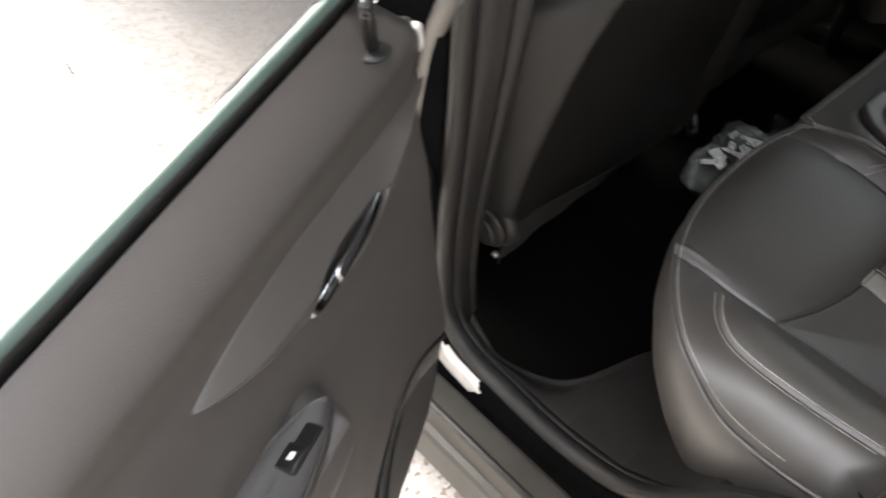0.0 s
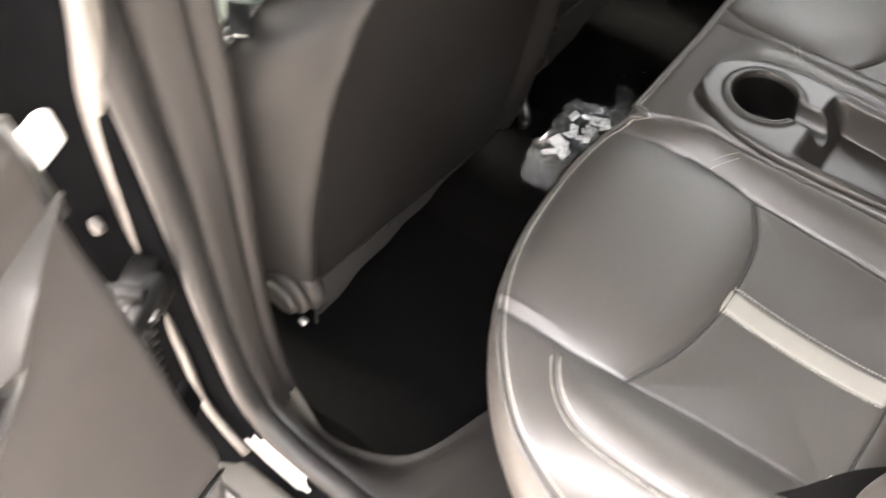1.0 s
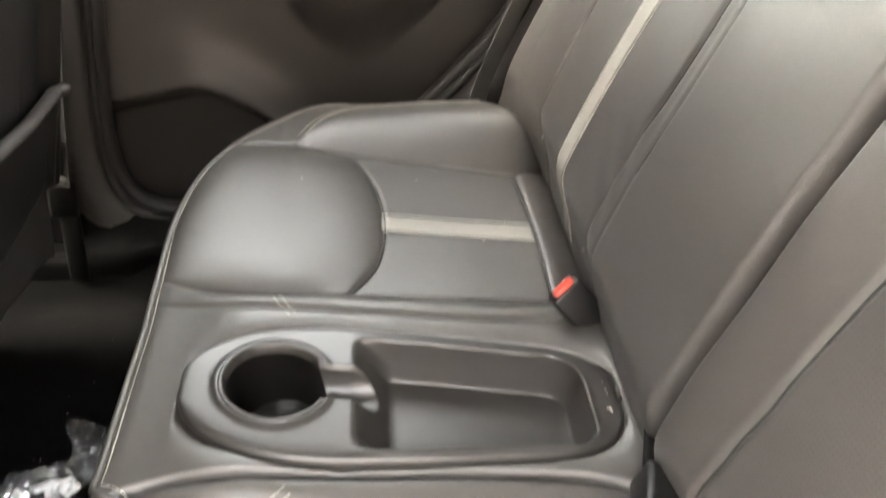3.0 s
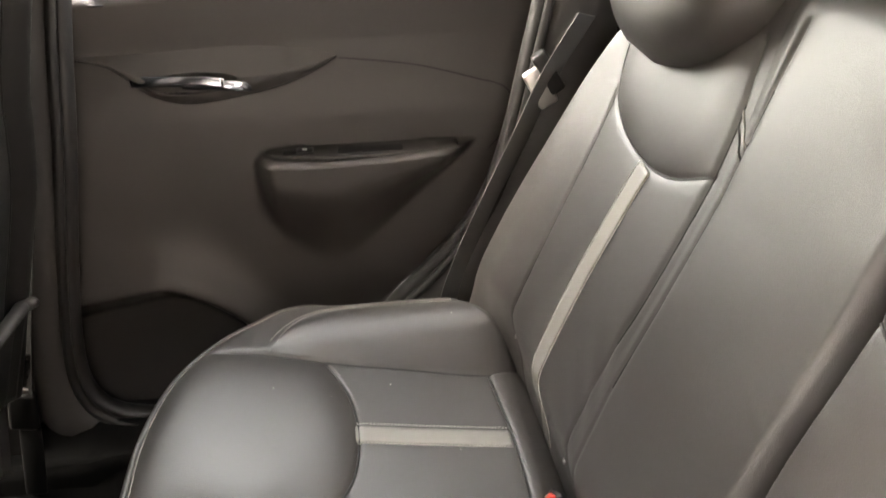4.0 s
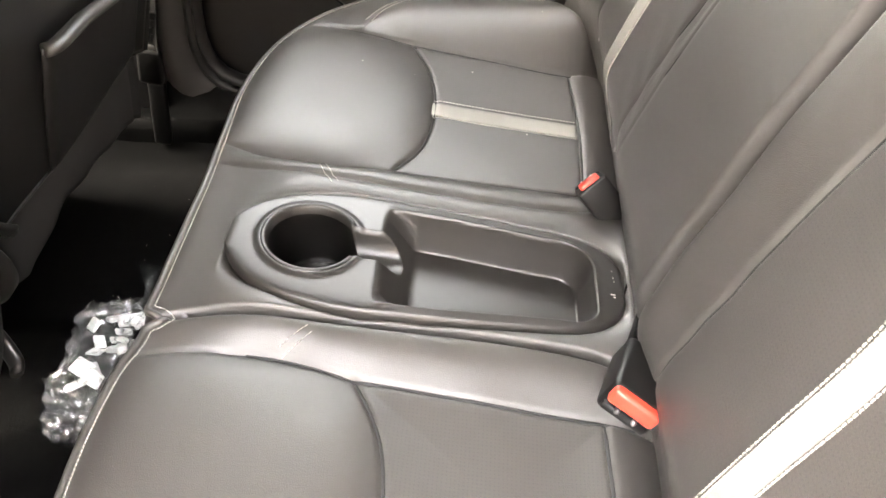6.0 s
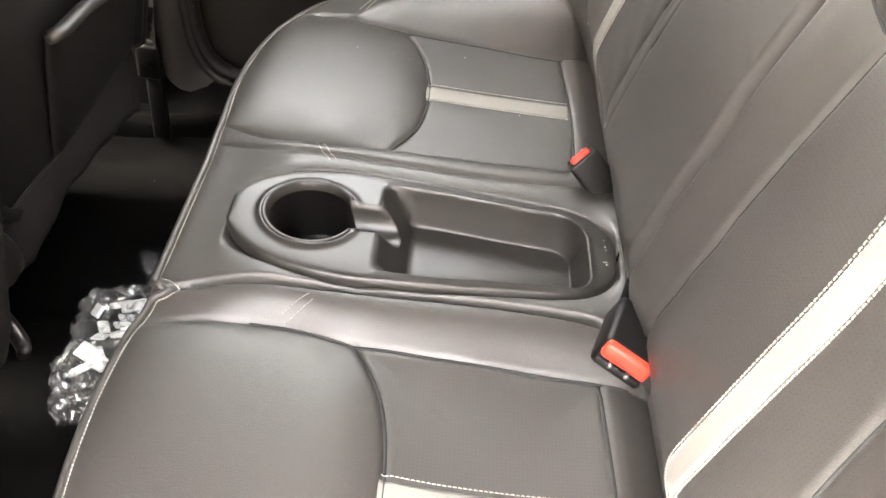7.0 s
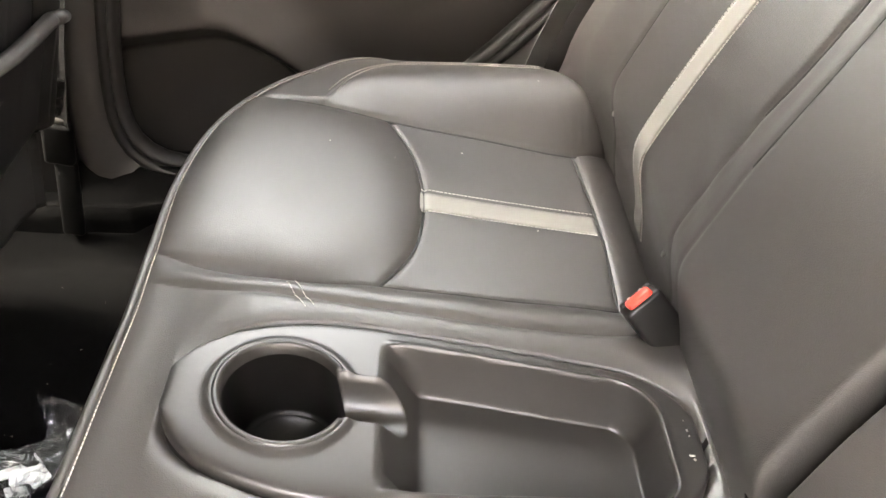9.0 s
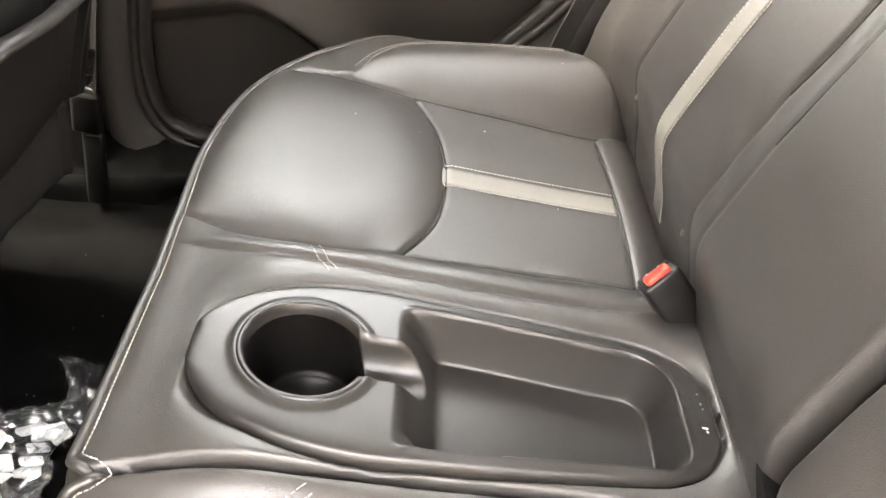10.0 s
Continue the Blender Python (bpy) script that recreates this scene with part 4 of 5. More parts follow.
        part("seam", make("seam", v, f, dark_thread), b, "dark sewn seam")
    if right:
        for off in (-0.004, 0.004):
            q = np.linspace((0.101, 0.330 + off), (0.076, 0.310 + off), 12)
            v, f = tube(lift(q[:, 0], q[:, 1], 0.0006), 0.0008, 6)
            part("seam", make("seam", v, f, stripe_leather if off > 0 else dark_thread), b, "short sewn fold across the strip")
    # press studs at the foot
    for a, sv in ((0.349, 0.001), (0.137, 0.001)):
        p = lift(np.array([a]), np.array([sv]), 0.0)[0]
        m = Matrix.Translation(p) @ Vector(BN).to_track_quat("Z", "Y").to_matrix().to_4x4()
        v, f = moved(disc(0.0030, 0.0018, 16, 0.3), m)
        part("stud", make("stud", v, f, steel), b, "small steel press stud")
    # headrest on two posts
    rg = []
    for k, tt in enumerate(np.linspace(0, 1, 26)):
        h = -0.100 + 0.20 * tt
        grow = (1 - abs(2 * tt - 1) ** 2.6) ** 0.5 if 0 < tt < 1 else 0.05
        a = np.linspace(0, 2 * math.pi, 56, endpoint=False)
        c, sn = np.cos(a), np.sin(a)
        xx_ = 0.130 * (0.72 + 0.28 * grow) * grow * np.sign(c) * np.abs(c) ** 0.7
        dd_ = 0.048 * grow * np.sign(sn) * np.abs(sn) ** 0.7 + 0.012
        rg.append(BO + np.array([0.240 * side, 0, 0]) + xx_[:, None] * np.array([1, 0, 0]) + (0.434 + h + 0 * a)[:, None] * BU + dd_[:, None] * BN)
    v, f = loft(rg)
    hr = part("headrest", make("headrest", v, f, leather), b, "padded black leather headrest")
    for dx in (-0.06, 0.06):
        p0 = BO + np.array([0.240 * side + dx, 0, 0]) + 0.33 * BU - 0.02 * BN
        v, f = tube(np.array([p0, p0 + BU * 0.1]), 0.006, 12)
        part("post", make("post", v, f, chrome), hr, "chrome post")
    return b


seat_back(True)
seat_back(False)


# ---- belts of the rear seat ----
def buckle(at, across, axis, label, size=1.2, button=(0.031, 0.0, 0.0055), long=0.050, deep=0.024):
    """across: along the button's width; axis: the way the tongue comes out."""
    b = thing("belt_buckle", label, "seat belt", "seat belt buckles")
    zx = Vector(axis).normalized()
    xx_ = (Vector(across) - Vector(across).dot(zx) * zx).normalized()
    b.matrix_world = Matrix.Translation(at) @ Matrix((xx_, zx.cross(xx_), zx)).transposed().to_4x4() @ Matrix.Scale(size, 4)
    v, f = block((0.036, deep, long), 0.004, 3, (0, 0, -long / 2))
    part("housing", make("housing", v, f, buckle_plastic), b)
    v, f = block((button[0], 0.012, 0.013), 0.003, 3, (button[1], button[2], -0.0022))
    part("button", make("button", v, f, red), b, "red release button")
    v, f = block((0.031, 0.006, 0.006), 0.001, 1, (0, -0.0065, -0.0012))
    part("slot", make("slot", v, f, plastic_deep), b)
    for k in (-1, 1):
        v, f = block((0.003, 0.004, 0.004), 0.001, 1, (0.006 * k, -0.0035, 0.0022))
        part("spring_tab", make("spring_tab", v, f, steel), b)
    v, f = block((0.030, 0.006, 0.08), 0.002, 2, (0, 0, -0.085))
    part("stalk", make("stalk", v, f, webbing), b)
    return b


buckle((-0.170, -0.192, 0.658), (-0.328, -0.850, -0.415), (-0.875, 0.298, 0.185), "black belt buckle with a red button, lying between cushion and back", 1.12, (0.032, 0.0, 0.0050))
buckle((0.094, -0.185, 0.640), (-0.361, 0.788, -0.499), (0.230, 0.673, 0.790), "black belt buckle with a red button, leaning against the seat back", 0.86, (0.024, 0.0, 0.002), 0.085, 0.021)


def strap(points, width, name, mat, parent, up, n=40, thick=0.0012):
    v, f = sweep(curve(points, n), [(width / 2, thick / 2), (-width / 2, thick / 2), (-width / 2, -thick / 2), (width / 2, -thick / 2)], up=up)
    return part(name, make(name, v, f, mat, False), parent)


belt = thing("seat_belt", "black webbing seat belt running down beside the far seat back", "seat belt", "seat belts")
strap([(0.505, -0.322, 0.965), (0.518, -0.284, 0.895), (0.526, -0.250, 0.815), (0.529, -0.214, 0.737), (0.527, -0.180, 0.662), (0.516, -0.157, 0.60), (0.49, -0.155, 0.55)], 0.044, "webbing", grey_webbing, belt, (0.7, 0.65, 0.3))
v, f = block((0.012, 0.05, 0.024), 0.003, 2, (0.530, -0.276, 0.878), (60, 0, 0))
part("tongue", make("tongue", v, f, steel), belt, "steel belt tongue")
v, f = block((0.016, 0.054, 0.02), 0.004, 2, (0.530, -0.285, 0.896), (60, 0, 0))
part("tongue_cover", make("tongue_cover", v, f, plastic_smooth), belt)
lap = thing("lap_belt", "black webbing lap belt with a stitched end, lying on the cushion", "seat belt", "seat belts")
strap([(-0.475, -0.200, 0.575), (-0.466, -0.160, 0.606), (-0.440, -0.150, 0.616), (-0.400, -0.176, 0.611), (-0.36, -0.203, 0.603), (-0.31, -0.245, 0.58)], 0.047, "webbing", webbing, lap, (0.15, -0.7, 0.7))
lab = [(-0.418, -0.172, 0.6095), (-0.385, -0.193, 0.6045)]
for k in range(6):
    t = k / 5
    c = np.array(lab[0]) * (1 - t) + np.array(lab[1]) * t
    v, f = block((0.004, 0.0008, 0.0035), 0, 1, tuple(c + np.array([0.002, 0.004, 0.006])), (35, 0, -30))
    part("label_bar", make("label_bar", v, f, grey_print, False), lap)
badge = thing("seat_badge", "small white printed mark of slanted bars on the leather", "badge")
for (x0, y0), (x1, y1) in (((-0.379, -0.172), (-0.353, -0.186)), ((-0.372, -0.165), (-0.350, -0.177)), ((-0.379, -0.172), (-0.372, -0.165))):
    a = on_cushion(np.linspace((x0, y0), (x1, y1), 8), 0.0012)
    v, f = sweep(a, [(0.0022, 0.0003), (-0.0022, 0.0003), (-0.0022, -0.0003), (0.0022, -0.0003)])
    part("bar", make("bar", v, f, white_print, False), badge)


# ---- front seats ----
def front_seat(sign, label):
    """A front seat as seen from behind: flat back panel, rolled bolsters, a felt flap under the leather."""
    cx = sign * 0.232
    b = thing("front_seat", label, "car seat", "front seats")
    y0 = (0.463 if sign < 0 else 0.485) - 0.085
    seam = curve([(0.190, 0.44), (0.190, 0.56), (0.190, 0.66), (0.187, 0.745), (0.172, 0.837), (0.145, 0.90), (0.122, 0.945), (0.105, 1.02), (0.09, 1.15)], 60)

    def low(x):
        """Height at which the leather ends above the flap."""
        return np.interp(x, [-0.437, -0.35, -0.24, -0.03], [0.530, 0.517, 0.494, 0.458]) if sign < 0 else np.interp(x, [0.10, 0.17, 0.31, 0.48], [0.574, 0.569, 0.570, 0.560])

    def wide(z):
        return np.interp(z, [0.44, 0.52, 0.60, 0.70, 0.80, 0.92, 1.02, 1.10, 1.16], [0.205, 0.222, 0.246, 0.258, 0.264, 0.258, 0.240, 0.205, 0.16])

    def shoulder(z):
        """Outer half width of the seat beside the open door, cut away towards the top."""
        return np.minimum(wide(z), np.interp(z, [0.80, 0.86, 0.897, 0.920, 0.941, 0.98, 1.16], [0.262, 0.256, 0.236, 0.192, 0.155, 0.118, 0.09]))

    def spread(u, z):
        return cx + u * np.where((u < 0) & (sign < 0), shoulder(z), wide(z))

    def back_y(x, z):
        dx, w = np.abs(x - cx), np.where((x < cx) & (sign < 0), shoulder(z), wide(z))
        xs = np.interp(z, seam[:, 1], seam[:, 0])
        y = y0 - 0.31 * (z - 0.505) - 0.004 * np.cos(np.clip(dx / 0.19, 0, 1) * 1.5)
        y = y + 0.0045 * np.exp(-((dx - xs) / 0.004) ** 2)
        y = y - 0.018 * np.exp(-((dx - xs - 0.022) / 0.016) ** 2) * sm((w - xs - 0.004) / 0.03)
        roll = np.clip((dx - xs - 0.022) / np.maximum(w - xs - 0.022, 0.012), 0, 1)
        y = y + np.where((x < cx) & (sign < 0), np.interp(z, [0.80, 0.90], [0.085, 0.048]), 0.085) * roll ** 2.4 * sm((z - 0.45) / 0.1) + 0.012 * roll
        # soft vertical fold in the panel
        y = y + 0.0006 * np.exp(-((dx - 0.121) / 0.004) ** 2) * np.exp(-((z - 0.70) / 0.07) ** 2) * (np.sign(x - cx) == sign)
        return y + 0.10 * np.clip((z - 1.06) / 0.10, 0, 1) ** 2.2 + 0.0012 * np.sin(23 * z + 9 * x) * np.sin(17 * x)

    u, t = np.linspace(-1, 1, 150), np.linspace(0, 1, 110)
    X = spread(u[None], (0.45 + 0.71 * t)[:, None])
    lo = low(X)
    Z = lo + (1.16 - lo) * t[:, None]
    X = spread(u[None], Z)
    P = np.stack([X, back_y(X, Z), Z], -1)
    fx_, fz_ = (X[:-1, :-1] + X[1:, 1:]) / 2, (Z[:-1, :-1] + Z[1:, 1:]) / 2
    panel = np.abs(fx_ - cx) < np.interp(fz_, seam[:, 1], seam[:, 0])
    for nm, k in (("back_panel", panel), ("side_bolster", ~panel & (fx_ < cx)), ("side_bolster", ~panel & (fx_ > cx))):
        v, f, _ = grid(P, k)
        part(nm, make(nm, v, f, shaded_leather), b)
    # the rest of the back, ahead of the rear face
    loop = np.concatenate([P[0], P[1:, -1], P[-1, -2::-1], P[-2:0:-1, 0]])
    mid = np.array([cx, 0, 0.8])
    inset = loop + (mid - loop) * np.array([0.10, 0, 0.02]) + np.array([0, 0.13, 0])
    inset[:, 1] = np.maximum(inset[:, 1], y0 - 0.31 * (inset[:, 2] - 0.505) + 0.12)
    inset[:, 2] -= 0.10 * sm((inset[:, 2] - 0.78) / 0.12)
    v, f = loft([loop, loop + np.array([0, 0.012, -0.006]), inset], False)
    f.append(tuple(range(2 * len(loop), 3 * len(loop))))
    part("front_padding", make("front_padding", v, f, shaded_leather), b)
    if sign < 0:
        edge_ = P[(Z[:, 0] > 0.84) & (Z[:, 0] < 0.97), 0]
        v, f = tube(curve(edge_, 60), 0.0032, 8)
        part("piping", make("piping", v, f, shaded_leather), b)
        v, f = dashes(curve(edge_ + np.array([0.001, -0.0030, 0.0012]), 60), 0.0048, 0.0028, 0.0006)
        part("stitching", make("stitching", v, f, grey_webbing), b, "grey thread along the edge")
        # sheet for the pale cover, shaped to fit the camera's view past the shoulder
        near_, far_ = curve(edge_[::6], 40) + np.array([0, 0.008, 0]), curve([(-0.505, 0.43, 0.76), (-0.462, 0.415, 0.855), (-0.402, 0.40, 0.898), (-0.354, 0.40, 0.888), (-0.335, 0.40, 0.92)], 40)
        q = np.linspace(0, 1, 12)[None, :, None]
        v, f, _ = grid(near_[:, None] * (1 - q) + far_[:, None] * q + np.array([0, 0, 0.006]) * np.sin(math.pi * q))
        cov = part("seat_cover", make("seat_cover", v, f, seat_cover), b, "pale green sheet for the seat's front cover, fitted to the view")
        mod = cov.modifiers.new("thick", "SOLIDIFY")
        mod.thickness = 0.003
    for q in (-1, 1):
        line = seam[seam[:, 1] > low(cx + q * 0.19) + 0.004]
        run = np.stack([cx + q * line[:, 0], back_y(cx + q * line[:, 0], line[:, 1]) - 0.0002, line[:, 1]], 1)
        v, f = tube(run, 0.0016, 8)
        part("seam", make("seam", v, f, plastic_deep), b)
    # hem of the leather and the felt flap that hangs below it
    hx = np.linspace(cx - 0.196, cx + 0.196, 60)
    hem = np.stack([hx, back_y(hx, low(hx)) - 0.0008, low(hx) + 0.001], 1)
    v, f = tube(hem, 0.0020, 8)
    part("hem", make("hem", v, f, shaded_leather), b)
    if sign < 0:
        drop = np.interp(hx, [-0.43, -0.30, -0.16, -0.04], [0.086, 0.056, 0.034, 0.020])
    else:
        drop = np.interp(hx, [0.05, 0.10, 0.15, 0.21, 0.43], [0.07, 0.092, 0.078, 0.068, 0.098])
    q = np.linspace(0, 1, 12)
    FX_ = hx[:, None] + 0 * q[None]
    FZ_ = low(hx)[:, None] - drop[:, None] * q[None]
    FY_ = back_y(hx, low(hx))[:, None] + 0.003 + 0.016 * q[None] ** 1.3 + 0.0018 * np.sin(70 * hx)[:, None] * q[None]
    v, f, _ = grid(np.stack([FX_, FY_, FZ_], -1), flip=False)
    flap = part("flap", make("flap", v, f, felt), b, "dark felt flap below the seat back")
    mod = flap.modifiers.new("thick", "SOLIDIFY")
    mod.thickness = 0.003
    # recliner covers
    for k, (r, w, x) in enumerate(((0.037, 0.022, 0.200), (0.031, 0.012, 0.222), (0.023, 0.010, 0.233)) if sign < 0 else ((0.040, 0.030, -0.178), (0.032, 0.010, -0.206))):
        turn_ = 90 * sign * (1 if x > 0 else -1)
        m = pose(cx + sign * x, 0.368 if sign < 0 else 0.405, 0.556 if sign < 0 else 0.545, 0, turn_, 0)
        v, f = moved(disc(r, w, 40, 0.18), m)
        part("recliner_cover", make("recliner_cover", v, f, sill_plastic), b, "round black plastic recliner cover")
    if sign < 0:
        v, f = block((0.008, 0.010, 0.008), 0.002, 2, (cx + sign * 0.232, 0.352, 0.516), (20, 0, 0))
        part("bolt_head", make("bolt_head", v, f, steel), b, "bare steel bolt")
    v, f = block((0.42, 0.46, 0.15), 0.045, 4, (cx, 0.68, 0.50), (6, 0, 0))
    part("seat_base", make("seat_base", v, f, shaded_leather), b)
    for dx_ in (-0.17, 0.17):
        v, f = block((0.03, 0.34, 0.03), 0.004, 2, (cx + dx_, 0.67, 0.39))
        part("rail", make("rail", v, f, dark_steel), b)
    # inner lever
    if sign < 0:
        lv = curve([(0.004, 0.398, 0.545), (-0.002, 0.386, 0.522), (-0.006, 0.374, 0.495), (-0.016, 0.362, 0.478), (-0.026, 0.358, 0.474)], 20)
    else:
        lv = curve([(0.046, 0.400, 0.635), (0.053, 0.390, 0.610), (0.064, 0.380, 0.582), (0.074, 0.372, 0.570)], 20)
    v, f = sweep(lv, ring(0.011, 12, 0.006), up=(1, 0, 0))
    part("lever", make("lever", v, f, plastic_smooth), b, "shiny black lever on the inner hinge")
    if sign > 0:
        # map pocket with a rolled edge
        px, pq = np.linspace(0, 1, 50), np.linspace(0, 1, 20)
        top = np.interp(px, [0, 0.25, 0.6, 1], [0.727, 0.722, 0.702, 0.690])
        PX = (0.150 + 0.022 * (1 - pq[None]) + (0.285 - 0.022 * (1 - pq[None])) * px[:, None])
        PZ = 0.566 + (top[:, None] - 0.566) * pq[None]
        edge_ = np.minimum(np.minimum(px, 1 - px)[:, None] * 0.28, pq[None] * 0.16)
        PY = back_y(PX, PZ) - 0.002 - 0.007 * (1 - np.exp(-edge_ / 0.006)) - 0.006 * pq[None] ** 2
        P2 = np.stack([PX, PY, PZ], -1)
        v, f, _ = grid(P2, flip=True)
        pk = part("map_pocket", make("map_pocket", v, f, shaded_leather), b, "black leather map pocket with a rolled edge")
        mod = pk.modifiers.new("thick", "SOLIDIFY")
        mod.thickness = 0.003
        # the rolled edge takes the lighter leather to stand for its highlight
        v, f = sweep(P2[:, -1] + np.array([0, -0.002, 0]), ring(0.007, 12, 0.010), up=(0, -1, 0.3))
        part("lit_pocket_edge", make("lit_pocket_edge", v, f, leather), pk)
    else:
        spot = P[int(np.argmin(np.abs(Z[:, 0] - 0.912))), 0] + np.array([-0.008, -0.004, 0.006])
        v, f = block((0.022, 0.003, 0.026), 0.001, 1, tuple(spot), (-30, 38, 0))
        tag_ = part("side_tag", make("side_tag", v, f, plastic_deep), b, "small woven tag sewn into the edge")
        v, f = block((0.013, 0.0012, 0.021), 0, 1, tuple(spot + np.array([-0.0035, -0.0018, 0.0008])), (-30, 38, 0))
        part("tag_print", make("tag_print", v, f, white_print, False), tag_, "white printed face")
    return b


front_seat(-1, "black leather front seat with a plain leather back panel")
front_seat(1, "black leather front seat with a map pocket on its back")


# ---- the open door ----
A0 = np.array([-0.632, 0.229, 0.0])
AD, AN = np.array([-0.8944, -0.4472, 0.0]), np.array([0.4472, -0.8944, 0.0])


def on_door(a, z, d):
    return A0 + a[..., None] * AD + z[..., None] * np.array([0, 0, 1.0]) + d[..., None] * AN


def door_depth(a, z, top, recess):
    d = -recess * np.clip((z - 0.99) / (top - 0.99), 0, 1) ** 1.4
    d -= 0.013 * sm((1.0 - z) / 0.055)
    d += 0.005 * sm((0.90 - z) / 0.05) * sm((z - 0.55) / 0.1)
    return d


def armrest_bump(a, z, a0, zt):
    """The grip pocket that swells from the panel; a runs away from the hinge."""
    low = curve([(-0.01, 0.105), (0.01, 0.10), (0.04, 0.142), (0.08, 0.168), (0.115, 0.166), (0.16, 0.132), (0.22, 0.075), (0.30, 0.008)], 60)
    zt = zt - 0.018 * np.clip(1 - (a - a0) / 0.03, 0, 1) ** 2
    t = np.clip((zt - z) / np.interp(a - a0, low[:, 0], low[:, 1]), 0, 1)
    return sm((a - a0) / 0.030) * sm((0.30 - (a - a0)) / 0.06) * sm(t / 0.07) * (1 - sm((t - 0.22) / 0.78))


def door(side_fn, label, near):
    b = thing("rear_door", label, "car door", "rear doors")
    a = np.concatenate([np.linspace(-0.004, 0.36, 210), np.linspace(0.364, 0.80, 90)])
    z = np.linspace(0.0, 1.0, 260)
    top, recess = (1.036, 0.030) if near else (1.005, 0.075)
    shift, along = (0.0, 0.0) if near else (-0.020, 0.022)
    hinge = np.interp(np.linspace(0.42, top, 260), [0.42, 0.486, 0.529, 0.56, 0.593, 0.66, 0.75, 0.86, 0.96, 0.995, 1.02, 1.036], [0.26, 0.140, 0.045, 0.020, 0.008, 0.005, 0.003, 0.0, -0.003, 0.008, 0.03, 0.06])
    if not near:
        hinge = np.full(260, -0.09)
    bottom = 0.42 if near else 0.36
    Zs = bottom + (top - bottom) * z
    rear = np.interp(Zs, [0.40, 0.50, 0.60, 0.68, 0.80, 1.06], [0.26, 0.38, 0.47, 0.58, 0.74, 1.02]) if near else np.interp(Zs, [0.36, 0.42, 0.50, 0.58, 0.66, 0.71, 0.79, 0.88, 0.92, 1.01], [0.24, 0.29, 0.36, 0.435, 0.535, 0.59, 0.652, 0.71, 0.73, 0.77])
    u = (a - a[0]) / (a[-1] - a[0])
    A = hinge[:, None] + (rear - hinge)[:, None] * u[None]
    Z = Zs[:, None] * np.ones_like(u)[None]
    D = door_depth(A, Z - shift, top - shift, recess)
    zt = 0.836 if near else 0.793
    a0 = 0.226 if near else 0.234
    bump = armrest_bump(A, Z, a0, zt)
    D += (0.041 if near else 0.056) * bump
    # ledge and speaker field below
    la, lzs = ([0.0, 0.07, 0.132, 0.175, 0.205, 0.25], [0.645, 0.680, 0.678, 0.640, 0.600, 0.50]) if near else ([-0.04, 0.05, 0.11, 0.18, 0.26], [0.600, 0.616, 0.620, 0.580, 0.505])
    lc = curve(list(zip(la, lzs)), 40)
    lz = np.interp(A, lc[:, 0], lc[:, 1])
    D += (0.004 if near else 0.030) * np.exp(-(np.maximum(lz - 0.008 - Z, 0) / 0.016) ** 2 - (np.maximum(Z - lz + 0.008, 0) / 0.045) ** 2) * sm((0.30 - A) / 0.06)
    D -= (0.003 if near else 0.012) * sm((lz - 0.026 - Z) / 0.02) * sm((0.32 - A) / 0.05)
    D -= 0.016 * np.clip(1 - (A - hinge[:, None]) / 0.02, 0, 1) ** 2 + 0.014 * np.clip(1 - (rear[:, None] - A) / 0.018, 0, 1) ** 2
    # the far waistline climbs towards the rear
    climb = np.zeros_like(Z) if near else (0.012 + 0.10 * (A - 0.03)) * sm((Z - 0.93) / 0.07)
    P = side_fn(A, Z + climb, D)
    fa, fz = (A[:-1, :-1] + A[1:, 1:]) / 2, (Z[:-1, :-1] + Z[1:, 1:]) / 2
    spk = (fz < np.interp(fa, lc[:, 0], lc[:, 1]) - 0.032) & (fa < 0.28)
    for nm, k, mt in (("panel", ~spk, door_plastic), ("speaker_grille", spk, grille)):
        v, f, used = grid(P, k, flip=not near)
        part(nm, make(nm, v, f, mt, uv=np.stack([A, Z], -1).reshape(-1, 2)[used]), b)
    # steel shell behind the panel
    loop = np.concatenate([P[0], P[1:, -1], P[-1, -2::-1], P[-2:0:-1, 0]])
    inward = side_fn(np.array([0.0]), np.array([0.0]), np.array([1.0]))[0] - side_fn(np.array([0.0]), np.array([0.0]), np.array([0.0]))[0]
    origin = side_fn(np.array([0.0]), np.array([0.0]), np.array([0.0]))[0]
    shell = loop - ((loop - origin) @ inward + recess + 0.03)[:, None] * inward - np.array([0, 0, 0.004])
    v, f, _ = grid(np.stack([loop, shell])[:, np.r_[0:len(loop), 0]], flip=not near)
    vb, fb = loft([shell, shell - 0.004 * inward])
    v, f = join((v, f), (vb, fb))
    part("door_shell", make("door_shell", v, f, paint), b, "glossy black painted door shell")

    def spot(a_, z_, d_):
        return side_fn(np.array([a_]), np.array([z_]), np.array([d_]))[0]
    # bezel round the handle: a blade that leans outwards, with a cup for the fingers
    ea = np.linspace(0.0, 0.332, 240)
    up_c = curve([(-0.004, 0.941), (0.08, 0.9415), (0.153, 0.945), (0.215, 0.947), (0.278, 0.942), (0.333, 0.9295)], 60)
    lo_c = curve([(-0.004, 0.938), (0.03, 0.935), (0.055, 0.926), (0.076, 0.909), (0.098, 0.891), (0.125, 0.881), (0.156, 0.878), (0.21, 0.885), (0.26, 0.895), (0.30, 0.910), (0.333, 0.929)], 80)
    eu, el = np.interp(ea, up_c[:, 0], up_c[:, 1]), np.interp(ea, lo_c[:, 0], lo_c[:, 1])
    el = np.minimum(el, eu - 0.0008)
    q = np.r_[0.0, np.linspace(0, 1, 70)]
    EA = ea[:, None] * np.ones_like(q)[None]
    EZ = el[:, None] + (eu - el)[:, None] * q[None]
